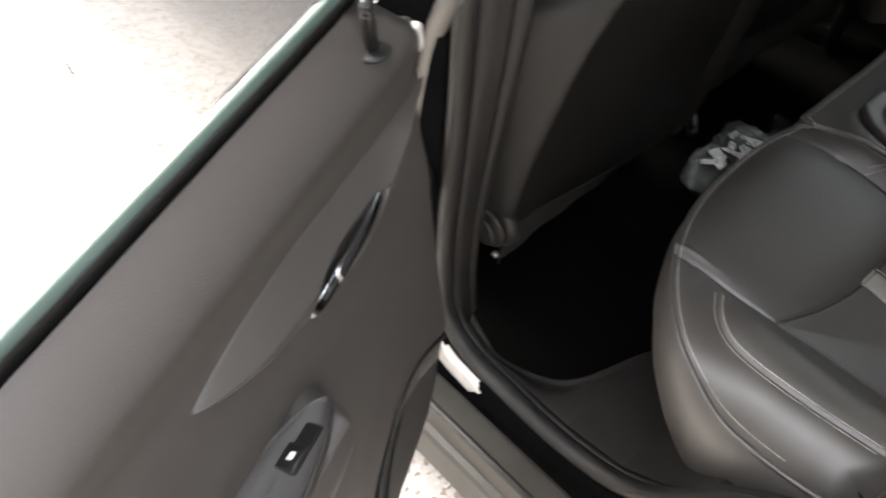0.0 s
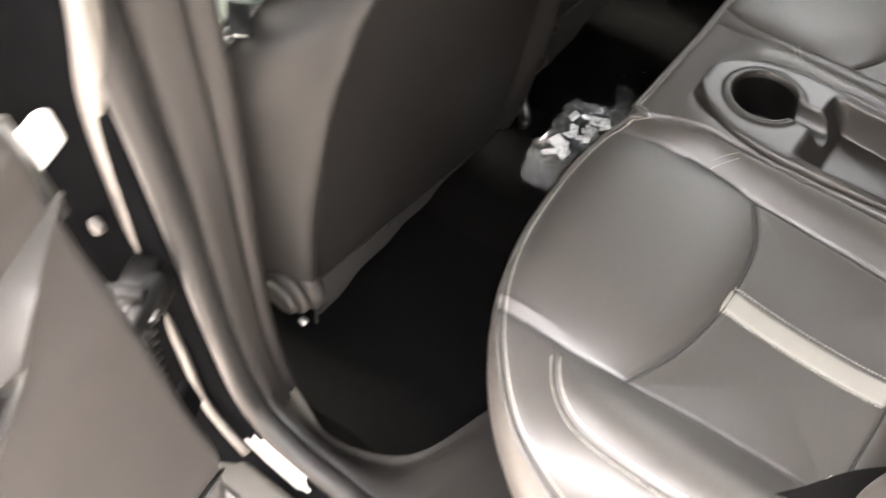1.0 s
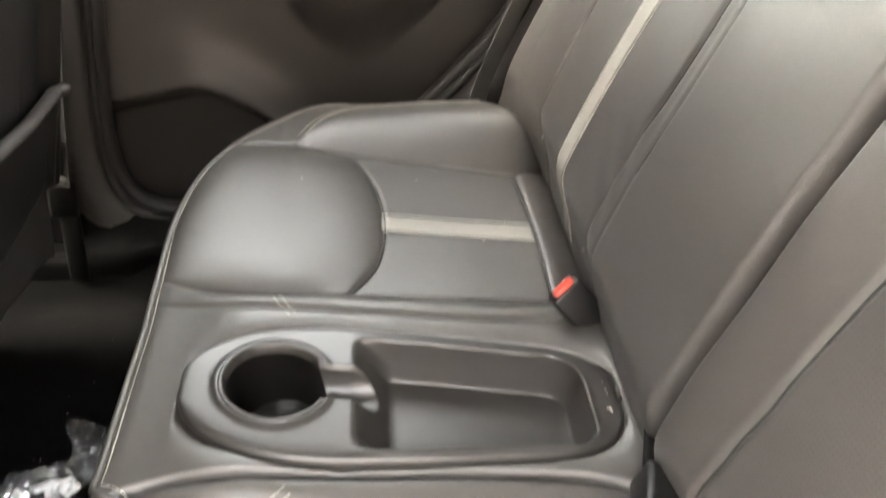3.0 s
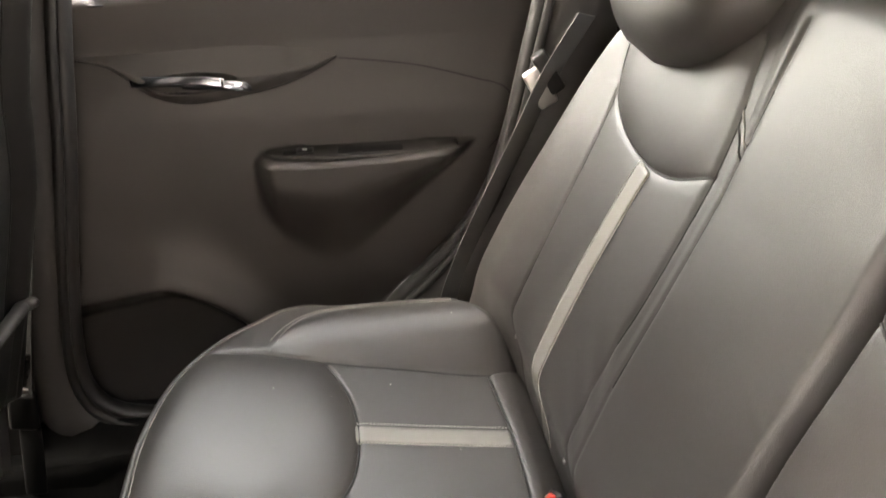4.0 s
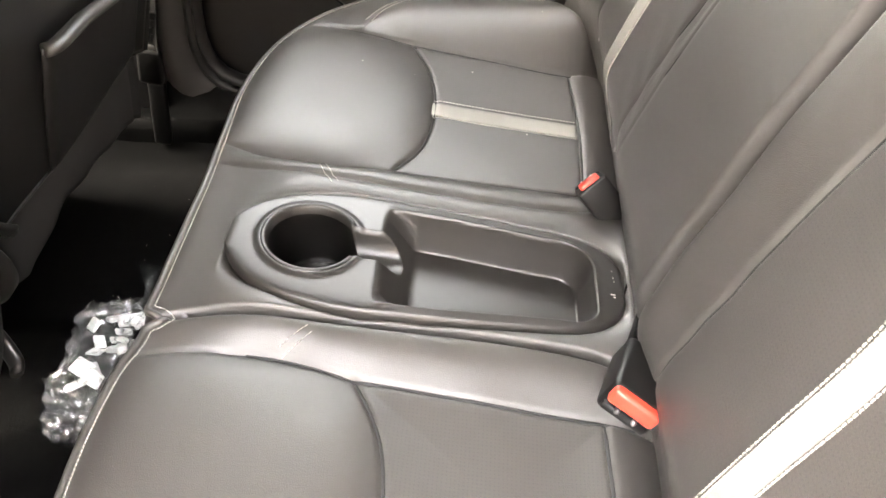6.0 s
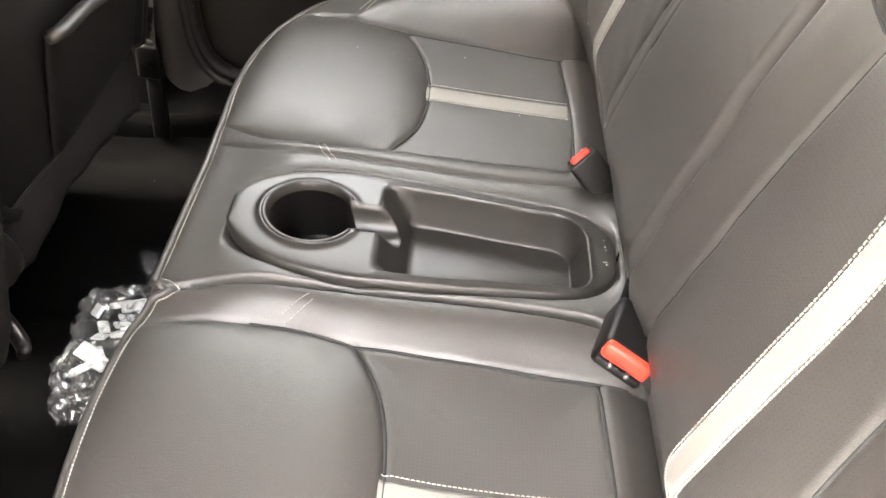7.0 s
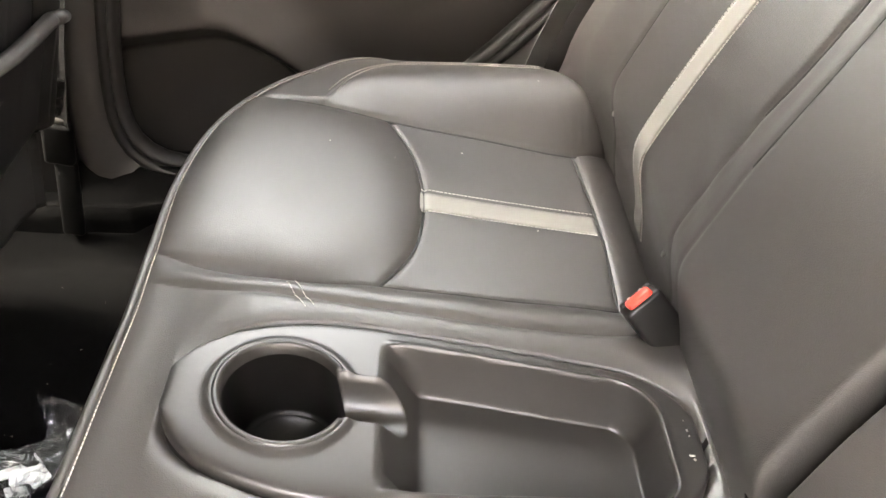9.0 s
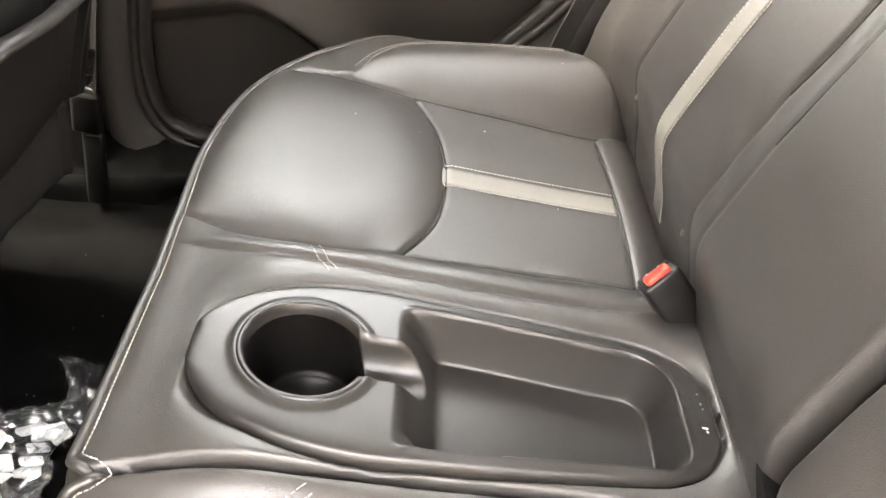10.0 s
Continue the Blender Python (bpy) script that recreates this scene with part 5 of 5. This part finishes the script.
    proud = 0.014 * np.clip((0.333 - ea) / 0.06, 0, 1) ** 0.5 * np.clip(ea / 0.06, 0, 1) ** 0.8
    lean = np.where(q > 0.38, (1 - q) / 0.62, 0.30 + 0.70 * np.sin(np.clip(q / 0.38, 0, 1) * math.pi / 2) ** 0.8)
    lean[0] = 0.0
    ED = door_depth(EA, EZ, top - shift, recess) - 0.0012 + proud[:, None] * lean[None]
    ED[:, 0] -= 0.004
    ED += 0.0016 * (q[None] > 0) * (q[None] < 0.98)
    cz = 0.9035 + 0.02 * (EA - 0.15)
    cup = 1 - np.abs((EA - 0.152) / 0.058) ** 2.6 - np.abs((EZ - cz) / (0.0125 - 0.04 * np.clip(EA - 0.16, 0, 1))) ** 2.6
    ED -= 0.034 * sm(np.clip(cup, 0, 1) * 3.2)
    v, f, _ = grid(side_fn(EA + along, EZ + shift, ED), flip=near)
    bz = part("handle_bezel", make("handle_bezel", v, f, bezel_plastic), b, "satin black bezel round the handle")
    # dark line in place of the shadow under the bezel's lower edge
    gl_ = np.stack([ea, el - 0.0008], 1)[6:]
    v, f = tube(side_fn(gl_[:, 0] + along, gl_[:, 1] + shift, door_depth(gl_[:, 0], gl_[:, 1], top - shift, recess) - 0.0002), 0.0016, 6)
    part("bezel_shadow", make("bezel_shadow", v, f, plastic_deep), bz)
    # chrome inside handle: a flat pull with a darker foot
    def bar(pts, r1, r2):
        p_ = curve([spot(q_ + along, w_ + shift, e_) for q_, w_, e_ in pts], 24)
        return sweep(p_, [(r1 * math.copysign(abs(math.cos(k_)) ** 0.5, math.cos(k_)), r2 * math.copysign(abs(math.sin(k_)) ** 0.5, math.sin(k_))) for k_ in np.linspace(0, 2 * math.pi, 16, endpoint=False)], up=(0, 0, 1))
    v, f = bar(((0.110 if near else 0.078, 0.909, -0.004), (0.135 if near else 0.115, 0.909, 0.001), (0.165, 0.907, 0.003), (0.192, 0.904, 0.003)), 0.0024, 0.0068)
    hd = part("inside_handle", make("inside_handle", v, f, chrome), b, "chrome inside door handle")
    v, f = bar(((0.140, 0.9035, -0.003), (0.175, 0.902, 0.0), (0.200, 0.900, 0.001), (0.216, 0.898, -0.001), (0.224, 0.897, -0.005)), 0.0026, 0.0065)
    part("handle_pivot", make("handle_pivot", v, f, chrome), hd)
    # joint of the upper insert, running back from the bezel and round to the grip
    run = curve([(0.335, 0.925), (0.43, 0.912), (0.51, 0.890), (0.547, 0.878), (0.557, 0.856), (0.545, 0.818), (0.525, 0.795)], 60)
    pd = door_depth(run[:, 0], run[:, 1], top - shift, recess)
    if not near:
        v, f = tube(side_fn(run[:, 0] + along, run[:, 1] + shift, pd - 0.0002), 0.0008, 6)
        part("insert_joint", make("insert_joint", v, f, plastic_deep), b)
    # ribbed edge of the loudspeaker field
    lcs = lc[(lc[:, 0] > 0.0)]
    tt_ = np.gradient(lcs, axis=0)
    nn_ = np.stack([tt_[:, 1], -tt_[:, 0]], 1) / np.linalg.norm(tt_, axis=1)[:, None]
    ln = np.r_[0, np.cumsum(np.linalg.norm(np.diff(lcs, axis=0), axis=1))]
    ribs = []
    for q_ in np.arange(0.004, ln[-1] - 0.004, 0.0034):
        c_ = np.array([np.interp(q_, ln, lcs[:, k_]) for k_ in (0, 1)])
        n_ = np.array([np.interp(q_, ln, nn_[:, k_]) for k_ in (0, 1)])
        e_ = np.array([c_ + n_ * w_ for w_ in (0.030, 0.044, 0.058)])
        ribs.append(sweep(side_fn(e_[:, 0], e_[:, 1], door_depth(e_[:, 0], e_[:, 1], top - shift, recess) + np.array([0.0008, 0.0, -0.0016])), ring(0.0011, 6), up=(0, 0, 1)))
    if near:
        v, f = join(*ribs)
        tagged(part("grille_ribs", make("grille_ribs", v, f, plastic), b), kind="stuff")
    v, f = tube(side_fn(*(lambda e_: (e_[:, 0], e_[:, 1], door_depth(e_[:, 0], e_[:, 1], top - shift, recess) + 0.0015))(lcs + nn_ * 0.026)), 0.0022, 8)
    part("grille_joint", make("grille_joint", v, f, plastic_deep), b)
    # window switch on the armrest
    base = side_fn(np.array([0.0, 1.0]), np.array([0.0, 0.0]), np.array([0.0, 0.0]))
    ad = base[1] - base[0]
    yaw = math.degrees(math.atan2(ad[1], ad[0]))
    ta = np.linspace(0.0, 1.0, 40)
    wid = 0.023 * np.sqrt(np.clip(1 - (1 - np.clip(ta / 0.45, 0, 1)) ** 2, 0, 1)) ** 1.2 * (1 - 0.35 * sm((ta - 0.6) / 0.4)) + 0.0006

    def plate_ring(k, off):
        seq = list(zip(ta, wid))
        return np.array([spot(a0 + 0.020 + 0.25 * t_, zt + off - 0.1 * k * w_ * sg_, 0.011 + k * w_ * sg_) for sg_, run_ in ((1, seq), (-1, seq[::-1])) for t_, w_ in run_])
    v, f = loft([plate_ring(1.10, -0.006), plate_ring(1.07, 0.0), plate_ring(1.0, 0.0012), plate_ring(0.97, -0.001), plate_ring(0.90, -0.0012)])
    plate = part("switch_plate", make("switch_plate", v, f, plastic), b)
    # flat dark blocks stand for the shaded hollows of switch and grip
    v, f = block((0.040, 0.017, 0.004), 0.0015, 2, tuple(spot(a0 + 0.062, zt - 0.0022, 0.012)), (8, 0, yaw))
    part("switch_well_shade", make("switch_well_shade", v, f, plastic_deep), plate)
    v, f = block((0.021, 0.0155, 0.006), 0.0015, 2, tuple(spot(a0 + 0.071, zt - 0.0010, 0.012)), (8, 0, yaw))
    part("window_switch", make("window_switch", v, f, plastic_smooth), plate)
    v, f = block((0.006, 0.004, 0.0008), 0, 1, tuple(spot(a0 + 0.071, zt + 0.0022, 0.012)), (8, 0, yaw))
    part("switch_mark", make("switch_mark", v, f, white_print, False), plate)
    v, f = block((0.085, 0.022, 0.004), 0.0015, 2, tuple(spot(a0 + 0.155, zt - 0.0022, 0.012)), (8, 0, yaw))
    part("grip_well_shade", make("grip_well_shade", v, f, plastic_deep), plate)
    # lock knob with its collar
    kb = spot(0.078, top - 0.020, -0.010)
    v, f = tube(np.array([kb, kb + np.array([0, 0, 0.030]), kb + np.array([0, 0, 0.036])]), 0.0046, 14, up=(1, 0, 0))
    kn = part("lock_knob", make("lock_knob", v, f, plastic_deep), b, "black lock pull with a ringed tip")
    for up_ in (0.024, 0.028, 0.032):
        v, f = tube(np.array([kb + np.array([0, 0, up_]), kb + np.array([0, 0, up_ + 0.0016])]), 0.0052, 14, up=(1, 0, 0))
        part("knob_ring", make("knob_ring", v, f, plastic_smooth), kn)
    v, f = moved(disc(0.013, 0.004, 24, 0.3), Matrix.Translation(kb + np.array([0, 0, -0.006])))
    part("knob_collar", make("knob_collar", v, f, plastic_deep), kn)
    # window: inner seal, glass and outer moulding
    tp = np.linspace(0.02, 1.0 if near else 0.70, 30)
    line = np.array([spot(q, top + 0.002 + (0.0 if near else 0.012 + 0.10 * (q - 0.03)), -recess - 0.004) for q in tp])
    v, f = tube(line, 0.0036, 8, up=(0, 0, 1))
    part("inner_seal", make("inner_seal", v, f, carpet_mat), b)
    outn = spot(0, 0, -1) - spot(0, 0, 0)
    v, f = sweep(line + outn * 0.020 + np.array([0, 0, -0.016]), [(0.005, 0.008), (-0.005, 0.008), (-0.005, -0.012), (0.005, -0.012)], up=(0, 0, 1))
    part("outer_moulding", make("outer_moulding", v, f, rubber), b)
    if near:
        # rolled down: only the edge of the glass stands out
        v, f = sweep(line + outn * 0.010 + np.array([0, 0, -0.006]), [(0.0022, 0.012), (0.001, 0.0132), (-0.001, 0.0132), (-0.0022, 0.012), (-0.0022, -0.03), (0.0022, -0.03)], up=(0, 0, 1))
        part("window_pane", make("window_pane", v, f, glass_edge, False), b, "edge of the lowered green-tinted window glass")
    else:
        pane = np.stack([line + outn * 0.010 + np.array([0, 0, -0.01]), line + outn * -0.02 + np.array([0, 0, 0.36])])
        v, f, _ = grid(pane)
        part("window_pane", make("window_pane", v, f, privacy, False), b, "dark-tinted window glass, closed")
    # window frame
    fr = curve([spot(0.012, top - 0.02, -recess - 0.02), spot(0.03, top + 0.15, -recess - 0.012), spot(0.08, 1.345, -recess), spot(0.40, 1.385, -recess + 0.01), spot(0.66, 1.26, -recess) if not near else spot(0.96, 1.30, -recess), spot(0.70, top, -recess - 0.02) if not near else spot(1.04, top, -recess - 0.02)], 60)
    v, f = sweep(fr, [(0.016, 0.014), (-0.016, 0.014), (-0.016, -0.014), (0.016, -0.014)], up=tuple(outn))
    part("window_frame", make("window_frame", v, f, paint), b)
    return b


near_door = door(on_door, "open rear door with black plastic panel, chrome handle and switch", True)


def on_far(a, z, d):
    """The closed door across the cabin: a runs backwards from its front edge."""
    return np.stack([0.615 - d, 0.318 - a, z], -1)


door(on_far, "closed rear door with black plastic panel and chrome handle", False)

# ---- pillar belt and small fittings ----
pb = thing("pillar_belt", "black webbing front belt anchored low on the pillar", "seat belt", "seat belts")
strap([(0.530, 0.290, 1.05), (0.516, 0.330, 0.80), (0.504, 0.3645, 0.645), (0.500, 0.378, 0.578), (0.498, 0.387, 0.532)], 0.029, "webbing", webbing, pb, (0.9, -0.4, 0.2))
for k in (-0.010, -0.005, 0.0, 0.005, 0.010):
    q = curve([(0.528, 0.290 + k, 1.05), (0.514, 0.330 + k, 0.80), (0.502, 0.3645 + k, 0.645), (0.498, 0.378 + k, 0.578), (0.4965, 0.385 + k, 0.545)], 24)
    v, f = tube(q, 0.0012, 5)
    part("rib", make("rib", v, f, webbing), pb)
# the end is folded back and sewn across
for z in (0.556, 0.566, 0.578, 0.588):
    y = 0.3645 + (0.645 - z) * 0.2
    v, f = tube(np.array([(0.4965, y - 0.0135, z), (0.4955, y, z), (0.4965, y + 0.0135, z)]), 0.0014, 6)
    part("sewn_fold", make("sewn_fold", v, f, webbing), pb)
v, f = block((0.004, 0.024, 0.008), 0.0018, 2, (0.496, 0.3875, 0.537), (8, 0, 0))
part("anchor_ring", make("anchor_ring", v, f, steel), pb, "bare steel loop")
v, f = block((0.014, 0.036, 0.056), 0.006, 3, (0.497, 0.3915, 0.506), (9, 0, 0))
part("anchor_cover", make("anchor_cover", v, f, anchor_plastic), pb)
v, f = block((0.011, 0.027, 0.110), 0.005, 3, (0.500, 0.3985, 0.424), (8, 0, 0))
part("anchor_stem", make("anchor_stem", v, f, anchor_plastic), pb)

# quarter trim behind the far door
for sgn, nm in ((1, "east"), (-1, "west")):
    P = np.zeros((30, 12, 3))
    for i, t in enumerate(np.linspace(0, 1, 30)):
        y = -0.02 - 0.34 * t
        z = 0.47 + 0.52 * t ** 0.9
        for j, q in enumerate(np.linspace(0, 1, 12)):
            P[i, j] = (sgn * (0.572 - 0.012 * math.sin(q * 1.57)), y - 0.05 - 0.10 * q, z - 0.06 * q)
    v, f, _ = grid(P, flip=sgn < 0)
    ob = setting("quarter_trim_" + nm, make("quarter_trim", v, f, plastic), "moulded plastic trim beside the seat back", "trim")
    mod = ob.modifiers.new("thick", "SOLIDIFY")
    mod.thickness = 0.003

# door check and cable boot in the gap of the open door
loom = thing("door_cable", "black ribbed rubber cable boot between pillar and door", "cable")
cp = curve([(-0.612, 0.335, 0.74), (-0.625, 0.315, 0.735), (-0.645, 0.29, 0.72), (-0.66, 0.255, 0.71)], 60)
_, ca_, cb_ = frames(cp)
rg = []
for k in range(len(cp)):
    r = 0.013 + 0.0025 * math.sin(k * 1.3)
    rg.append(np.array([cp[k] + r * math.cos(q) * ca_[k] + r * math.sin(q) * cb_[k] for q in np.linspace(0, 2 * math.pi, 16, endpoint=False)]))
v, f = loft(rg)
part("boot", make("boot", v, f, rubber), loom)
# the upper hinge is painted pale to stand for sunlight on its bracket
for z in (0.60, 0.955):
    v, f = block((0.030, 0.012, 0.026) if z > 0.8 else (0.045, 0.012, 0.040), 0.005, 3, (-0.625 if z > 0.8 else -0.632, 0.270 if z > 0.8 else 0.318, z), (0, 0, 25))
    lf = part("hinge", make("hinge", v, f, glint_paint if z > 0.8 else jamb_paint), near_door, "painted steel hinge with a bare pin")
    v, f = tube(np.array([(-0.645, 0.252 if z > 0.8 else 0.300, z - 0.035), (-0.645, 0.252 if z > 0.8 else 0.300, z + 0.035)]), 0.008, 12, up=(1, 0, 0))
    part("pin", make("pin", v, f, steel), lf, "bare steel pin")
v, f = block((0.09, 0.012, 0.016), 0.003, 2, (-0.632, 0.288, 0.765), (0, 0, 28))
ck = part("check_strap", make("check_strap", v, f, dark_steel), near_door, "flat steel door check strap")
v, f = block((0.034, 0.03, 0.04), 0.005, 2, (-0.600, 0.322, 0.752), (0, 0, 28))
part("check_housing", make("check_housing", v, f, anchor_plastic), ck)
for dy, dz in ((-0.006, 0.012), (-0.002, -0.010)):
    v, f = block((0.020, 0.006, 0.0035), 0.001, 1, (-0.610, 0.308 + dy, 0.752 + dz), (14, 0, 28))
    part("spring_plate", make("spring_plate", v, f, steel), ck, "bare steel spring plate")
v, f = block((0.012, 0.034, 0.008), 0.002, 2, (-0.622, 0.306, 0.779), (0, 0, 28))
part("check_roller", make("check_roller", v, f, dark_steel), ck)
for y, z in ((0.342, 0.815), (0.350, 0.690)):
    v, f = moved(disc(0.0085, 0.007, 6, 0.2), pose(-0.600, y, z, 0, -80, 0))
    part("bolt", make("bolt", v, f, edge_paint), ck, "painted bolt head")
# pale plate in place of the sky's reflection in the glossy jamb paint
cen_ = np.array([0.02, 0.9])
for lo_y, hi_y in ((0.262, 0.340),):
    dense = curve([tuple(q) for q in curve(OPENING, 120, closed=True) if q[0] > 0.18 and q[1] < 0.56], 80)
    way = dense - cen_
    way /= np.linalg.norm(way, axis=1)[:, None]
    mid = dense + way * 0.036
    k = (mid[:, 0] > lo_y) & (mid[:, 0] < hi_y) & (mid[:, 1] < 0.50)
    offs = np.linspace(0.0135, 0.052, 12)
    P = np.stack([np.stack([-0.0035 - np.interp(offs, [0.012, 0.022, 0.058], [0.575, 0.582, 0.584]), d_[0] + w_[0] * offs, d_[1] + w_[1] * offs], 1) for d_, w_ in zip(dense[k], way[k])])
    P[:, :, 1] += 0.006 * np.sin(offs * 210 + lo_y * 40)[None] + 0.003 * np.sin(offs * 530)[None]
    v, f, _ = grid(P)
    ob = setting("jamb_glint", make("jamb_glint", v, f, glint_paint), "pale plate standing in for bright sky mirrored in the jamb", "car body")
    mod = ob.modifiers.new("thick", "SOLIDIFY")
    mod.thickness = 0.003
# folded body edge along the gap; its pale colour stands for mirrored ground
be = curve([(-0.575, 0.185, 1.16), (-0.579, 0.240, 1.026), (-0.580, 0.298, 0.928), (-0.582, 0.340, 0.800), (-0.586, 0.362, 0.720), (-0.592, 0.366, 0.608), (-0.597, 0.375, 0.502), (-0.600, 0.33, 0.44)], 90)
_, ea_, eb_ = frames(be, up=(1, 0.3, 0))
taper_ = np.interp(be[:, 2], [0.44, 0.70, 0.86, 1.0], [0.0070, 0.0062, 0.0085, 0.0115])
v, f = loft([be[k] + taper_[k] * np.cos(ang_)[:, None] * ea_[k] + 0.0042 * np.sin(ang_)[:, None] * eb_[k] for ang_ in [np.linspace(0, 2 * math.pi, 12, endpoint=False)] for k in range(len(be))])
setting("body_flange", make("body_flange", v, f, edge_paint), "folded painted body edge in the gap behind the door", "car body")

# ---- crumpled bag on the tunnel ----
bag = thing("plastic_bag", "crumpled clear plastic bag holding small white parts", "plastic bag")
rng = np.random.default_rng(7)


def tunnel_top(x):
    return 0.335 + 0.05 * sm((0.17 - np.abs(x)) / 0.08)


nu, nv_ = 64, 44
U, V = np.meshgrid(np.linspace(0, 1, nu), np.linspace(0, 2 * math.pi, nv_), indexing="ij")
BX = -0.048 + 0.240 * U
half = np.interp(U, [0, 0.05, 0.2, 0.45, 0.62, 0.80, 0.90, 0.94, 1.0], [0.022, 0.031, 0.036, 0.042, 0.040, 0.032, 0.019, 0.020, 0.030])
high = np.interp(U, [0, 0.05, 0.2, 0.45, 0.62, 0.80, 0.90, 0.94, 1.0], [0.004, 0.012, 0.019, 0.023, 0.023, 0.020, 0.013, 0.014, 0.022])
BY = np.interp(U, [0, 0.3, 0.6, 1.0], [0.326, 0.330, 0.328, 0.300])
lift_ = np.interp(U, [0, 0.6, 0.9, 1.0], [0.0, 0.002, 0.020, 0.030])
# sharp folds: ridged waves that run out from the neck
h = np.zeros_like(U)
for k in range(18):
    d = rng.normal(size=2) * np.array([7 + 2.2 * k, 1.0 + 0.25 * k])
    h += 0.5 ** (k / 7) * (1 - np.abs(np.sin(U * d[0] + np.round(d[1]) * V * 0.5 + rng.uniform(0, 6))))
h = (h - h.min()) / (h.max() - h.min())
swell = 0.45 + 0.85 * h
swell[:, -1] = swell[:, 0]
P = np.stack([BX + 0.006 * (h - 0.5), BY + half * np.cos(V) * swell, tunnel_top(BX) + 0.003 + lift_ + high + high * np.sin(V) * np.where(np.sin(V) > 0, swell, 0.9)], -1)
P += 0.0021 * rng.normal(size=P.shape)
P[:, -1] = P[:, 0]
v, f, _ = grid(P)
part("film", make("film", v, f, film, False), bag)
for k in range(17):
    u = rng.uniform(0.26, 0.72)
    x, w = -0.048 + 0.240 * u, np.interp(u, U[:, 0], half[:, 0])
    p = (x, np.interp(u, U[:, 0], BY[:, 0]) + rng.uniform(-0.55, 0.55) * w, float(tunnel_top(np.array(x))) + 0.008 + rng.uniform(0, 0.020))
    v, f = block((rng.uniform(0.008, 0.032), rng.uniform(0.006, 0.020), rng.uniform(0.002, 0.007)), 0.0015, 1, p, tuple(rng.uniform(-35, 35, 2)) + (rng.uniform(0, 180),))
    part("white_part", make("white_part", v, f, tissue, False), bag, "small white plastic part")

# ---- lint and crumbs on the leather, the tray and the carpet ----
dust_rng = np.random.default_rng(11)
flecks = []
for k in range(30):
    r = dust_rng.uniform(0.0004, 0.0009)
    if k < 5:
        x, y = dust_rng.uniform(0.14, 0.45), dust_rng.uniform(-0.17, 0.10)
        z = float(cushion_height(np.array([x]), np.array([y]))[0]) + 0.0004
    elif k < 12:
        x, y = TRAY_C + dust_rng.uniform(-0.02, 0.02), dust_rng.uniform(-0.204, -0.199)
        z = float(tray_plane(np.array([y]))[0]) + 0.0018
    else:
        x, y = dust_rng.uniform(0.20, 0.44), dust_rng.uniform(0.22, 0.42)
        z = 0.3352 + 0.0025 * math.sin(x * 61) * math.sin(y * 47)
        r *= 0.7
    flecks.append(block((2 * r, 1.2 * r, 0.0006), 0, 1, (x, y, z), (0, 0, dust_rng.uniform(0, 180))))
v, f = join(*flecks)
tagged(new("lint", make("lint", v, f, thread, False)), "pale specks of lint on the leather and carpet", "lint", kind="stuff")
